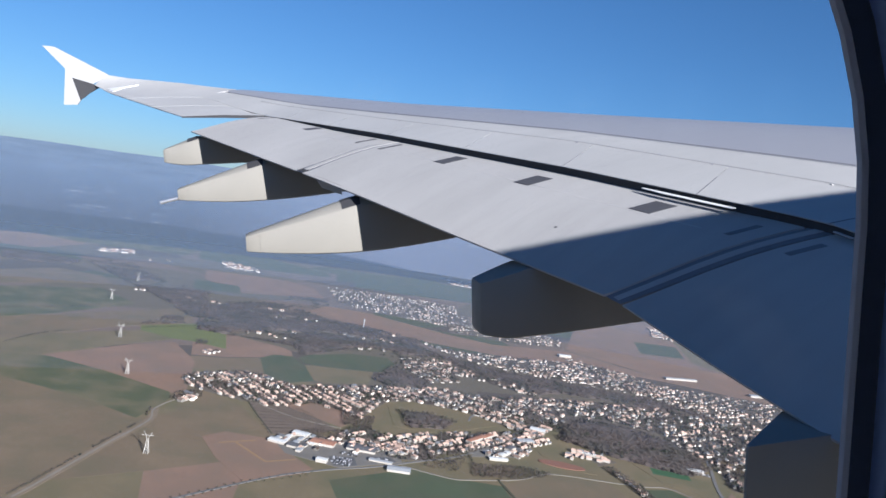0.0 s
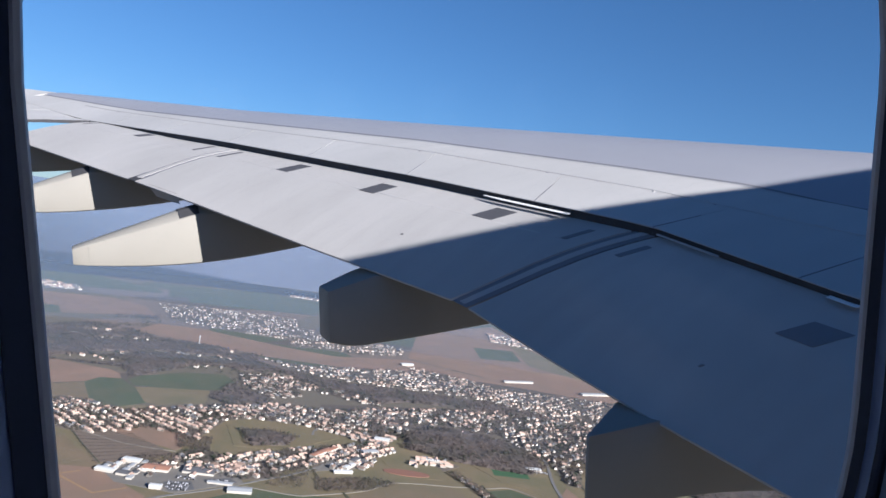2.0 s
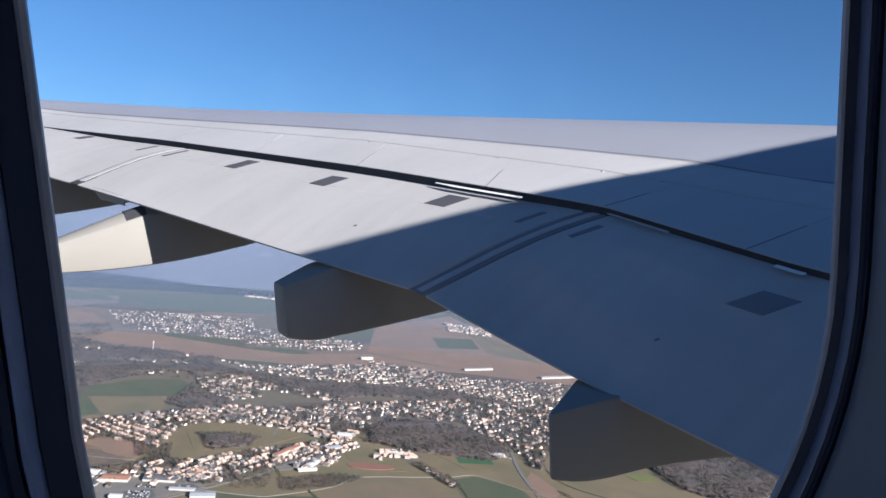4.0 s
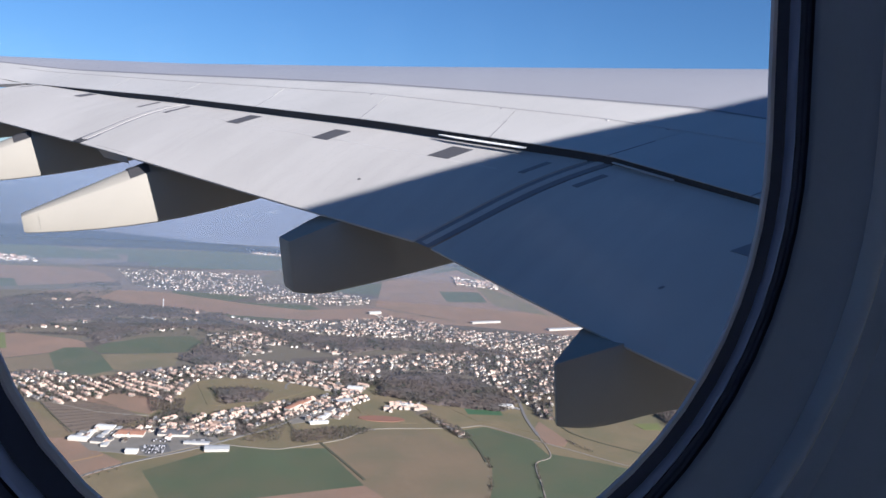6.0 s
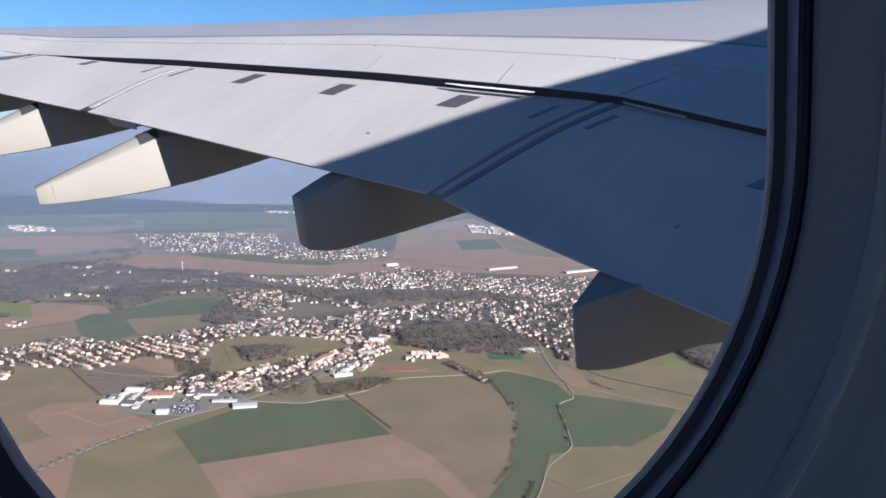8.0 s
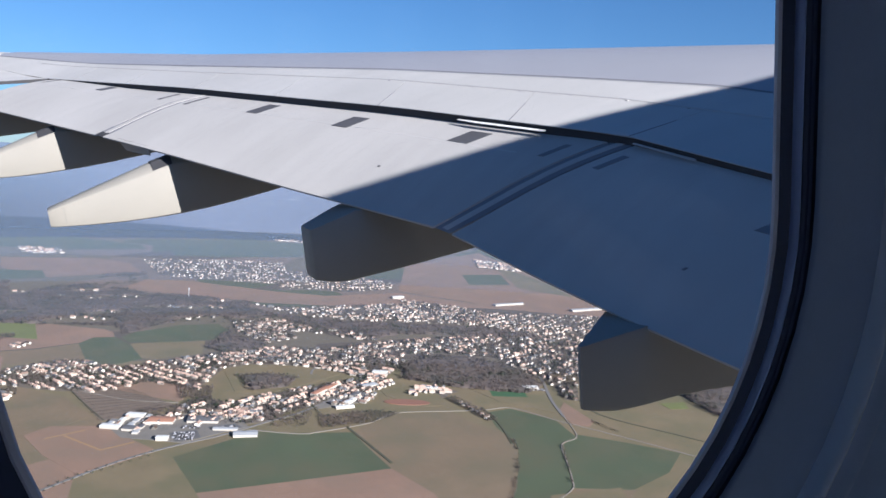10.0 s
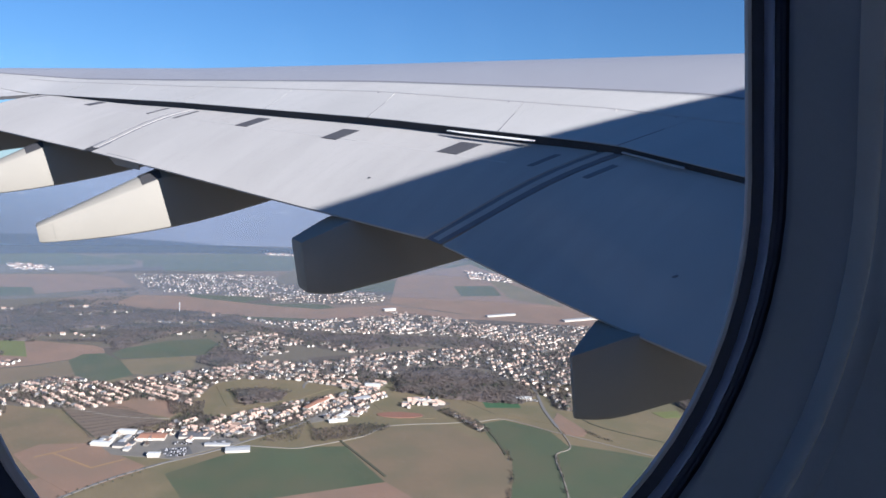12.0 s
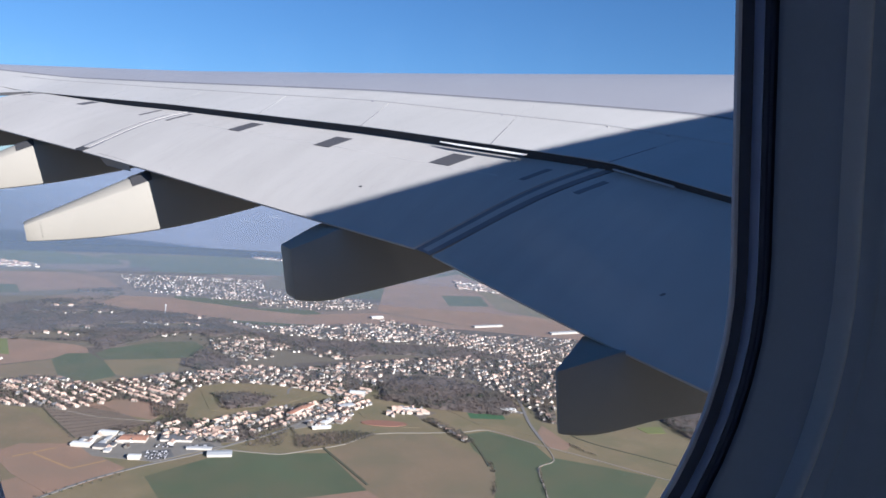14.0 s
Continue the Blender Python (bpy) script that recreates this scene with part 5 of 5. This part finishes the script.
for k in range(40):
    a, d, z = rng.uniform(0, math.tau), 2.6 * rng.random() ** 0.5, rng.uniform(3.2, 8)
    c, s = Vector((d * math.cos(a), d * math.sin(a), z)), rng.uniform(0.4, 0.9)
    v = [bm.verts.new(c + Vector((rng.uniform(-s, s), rng.uniform(-s, s), rng.uniform(-s, s)))) for _ in range(4)]
    for f in ((0, 1, 2), (1, 2, 3), (2, 3, 0), (3, 0, 1)):
        bm.faces.new([v[i] for i in f])
part("crown", bm, CONIFER, tree)
tagged(tree, "small dark round tree in a roadside row", "tree", "avenue trees")
av = line_points([(-996, -324), (-1276, 69), (-1334, 193)], 8, 0.8)
for i, (x, y) in enumerate(av):
    m = pose(x + (6 if i % 2 else -6), y, 0, 0, 0, rng.uniform(0, 360))
    if i == 0:
        tree.matrix_world = m @ Matrix.Scale(0.62, 4)
    else:
        copy_thing(tree, m)


field("field", BROWN, [(-1488, -4), (-1523, 38), (-1496, 121), (-1354, 189), (-1288, 69), (-1386, 23)], "bare brown building plot beside the avenue")
for a, b in (((-1461, 28), (-1483, 95)), ((-1466, 59), (-1378, 110)), ((-1378, 110), (-1397, 165))):
    field("field", WORKS, [(a[0] - 3, a[1]), (a[0] + 3, a[1] - 2), (b[0] + 3, b[1] - 2), (b[0] - 3, b[1])], "orange strip of dug earth")
field("field", OLIVE, [(-903, 669), (-960, 724), (-943, 850), (-852, 804), (-841, 683)], "yellowish stubble strip beside the lane")
field("field", ORCHARD, [(-1761, 75), (-1711, 194), (-1567, 262), (-1521, 121)], "dark brown orchard with rows of low trees")
rows = []
for k in range(11):
    a = (-1745 + k * 21.5, 74 + k * 4.2)
    b = (-1690 + k * 12, 200 + k * 6.0)
    rows += line_points([a, b], 4, 0.8)
clump_mesh("orchard_rows", rows, WOOD, "rows of low bare orchard trees", 2.5, 4, "orchard")
field("field", BROWN, [(-1765, 216), (-1693, 299), (-1607, 282), (-1592, 267), (-1725, 148)], "brown plot between orchard and houses")
field("field", OLIVE, PASTURE, "rough pasture enclosed by the town")
field("field", YARD, [(-1515, 121), (-1534, 197), (-1507, 299), (-1495, 365), (-1410, 362), (-1367, 238), (-1426, 145)], "grey gravel yards of the trading estate")
field("field", ASPHALT, [(-1422, 224), (-1422, 273), (-1381, 272), (-1377, 228)], "asphalt car park before the commercial halls")
field("field", ASPHALT, [(-1430, 292), (-1433, 344), (-1409, 351), (-1400, 304)], "asphalt car park beside the long shop")
field("field", YARD, [(-1463, 511), (-1476, 617), (-1537, 656), (-1583, 624), (-1519, 550)], "school yard of pale gravel")
field("field", OLIVE, [(-1495, 678), (-1565, 684), (-1593, 754), (-1462, 792), (-1401, 762), (-1410, 730)], "rough meadow beside the running ground")
bm = bmesh.new()
loft(bm, [[(-1445 + 22 * math.cos(a * math.tau / 24) + 14 * math.sin(a * math.tau / 24), 703 + 44 * math.sin(a * math.tau / 24) + 6 * math.cos(a * math.tau / 24), z) for a in range(24)] for z in (0, 1.15)])
tagged(new("running_ground", mesh("running_ground", bm, COURT)), "oval red running ground beside the town", "sports ground", kind="structure")
field("field", OLIVE, [(-1377, 895), (-1286, 968), (-1426, 1037), (-1505, 1039), (-1539, 927), (-1508, 877)], "grass round the sports pitches")
field("field", TURF, [(-1497, 925), (-1470, 1002), (-1395, 972), (-1424, 900)], "green sports pitch")
field("field", BROWN, [(-1289, 977), (-1339, 1028), (-1216, 1012), (-1195, 984), (-1213, 958)], "bare building plot beside the crossroads")
field("field", TAN, [(-1528, 1127), (-1530, 1192), (-1400, 1184), (-1368, 1127)], "tan plot among scrub")
field("field", TAN, [(-1373, 1088), (-1375, 1195), (-1317, 1193), (-1319, 1128)], "tan strip beside the green field")
field("field", LIME, [(-1265, 1230), (-1253, 1294), (-1214, 1269), (-1225, 1227)], "small bright grass plot beside the wood")
V, F = [], []
BAYS = [(x0 + a * c - b * sn, y0 + a * sn + b * c, turn + 90) for x0, y0, turn, na, nb in ((-1401, 248, 70, 14, 5), (-1417, 323, 72, 13, 3), (-1508, 632, 130, 16, 4), (-1440, 268, 68, 12, 2), (-1478, 395, 68, 12, 4), (-1497, 560, 120, 12, 3), (-1436, 1022, 70, 14, 2), (-1500, 200, 62, 10, 3))
        for c, sn in ((math.cos(radians(turn)), math.sin(radians(turn))),) for a in (2.7 * (i - na / 2) for i in range(na)) for b in (8.0 * (j - nb / 2) for j in range(nb))]
for x, y, turn in BAYS:
    if rng.random() < 0.25:
        continue
    m = pose(x + rng.uniform(-0.3, 0.3), y + rng.uniform(-0.3, 0.3), 1.05, 0, 0, turn + rng.uniform(-4, 4))
    b = len(V)
    V += [m @ Vector((sx * 2.1, sy * 0.9, 0)) for sx in (-1, 1) for sy in (-1, 1)] + [m @ Vector((sx * 2.1, sy * 0.9, 0.8)) for sx in (-1, 1) for sy in (-1, 1)] + [m @ Vector((sx * 1.1 - 0.2, sy * 0.75, 1.45)) for sx in (-1, 1) for sy in (-1, 1)]
    for o in (0, 4):
        F += [(b + o, b + o + 1, b + o + 5, b + o + 4), (b + o + 1, b + o + 3, b + o + 7, b + o + 5), (b + o + 3, b + o + 2, b + o + 6, b + o + 7), (b + o + 2, b + o, b + o + 4, b + o + 6)]
    F.append((b + 8, b + 9, b + 11, b + 10))
me = bpy.data.meshes.new("parked_cars")
me.from_pydata(V, [], F)
me.materials.append(CARS)
tagged(new("parked_cars", me), "parked cars of mixed colours on asphalt", "cars", kind="stuff")

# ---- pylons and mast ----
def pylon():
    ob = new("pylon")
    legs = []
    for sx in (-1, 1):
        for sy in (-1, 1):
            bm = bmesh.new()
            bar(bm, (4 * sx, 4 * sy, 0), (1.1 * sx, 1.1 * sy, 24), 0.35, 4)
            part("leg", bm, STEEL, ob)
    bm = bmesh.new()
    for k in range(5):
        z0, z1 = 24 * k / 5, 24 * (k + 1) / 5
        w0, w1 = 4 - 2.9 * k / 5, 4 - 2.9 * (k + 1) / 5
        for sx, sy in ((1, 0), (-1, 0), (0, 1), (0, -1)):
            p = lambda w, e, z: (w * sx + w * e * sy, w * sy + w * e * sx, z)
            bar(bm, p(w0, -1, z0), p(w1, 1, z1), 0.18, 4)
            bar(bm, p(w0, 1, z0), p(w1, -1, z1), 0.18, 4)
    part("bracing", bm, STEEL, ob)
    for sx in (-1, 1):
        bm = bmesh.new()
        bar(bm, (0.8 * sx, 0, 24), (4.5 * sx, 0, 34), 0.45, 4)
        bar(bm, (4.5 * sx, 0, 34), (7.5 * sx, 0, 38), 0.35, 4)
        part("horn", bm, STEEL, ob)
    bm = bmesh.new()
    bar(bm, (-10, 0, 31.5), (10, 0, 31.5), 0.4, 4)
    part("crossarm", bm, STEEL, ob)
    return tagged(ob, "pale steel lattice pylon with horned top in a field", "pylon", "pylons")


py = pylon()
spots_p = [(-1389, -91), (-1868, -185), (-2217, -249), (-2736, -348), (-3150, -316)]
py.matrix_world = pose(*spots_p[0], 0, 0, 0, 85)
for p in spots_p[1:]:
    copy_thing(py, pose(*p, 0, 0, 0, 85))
bm = bmesh.new()
loft(bm, [[(r * math.cos(a * math.tau / 12), r * math.sin(a * math.tau / 12), z) for a in range(12)] for r, z in ((1.8, 0), (1.5, 22), (1.5, 24), (2.4, 26), (2.4, 31), (2.0, 33), (0.5, 34))])
mast = new("water_tower", mesh("water_tower", bm, TIPS))
mast.location = (-2667, 477, 0)
tagged(mast, "slim white water tower above the woods", "tower")
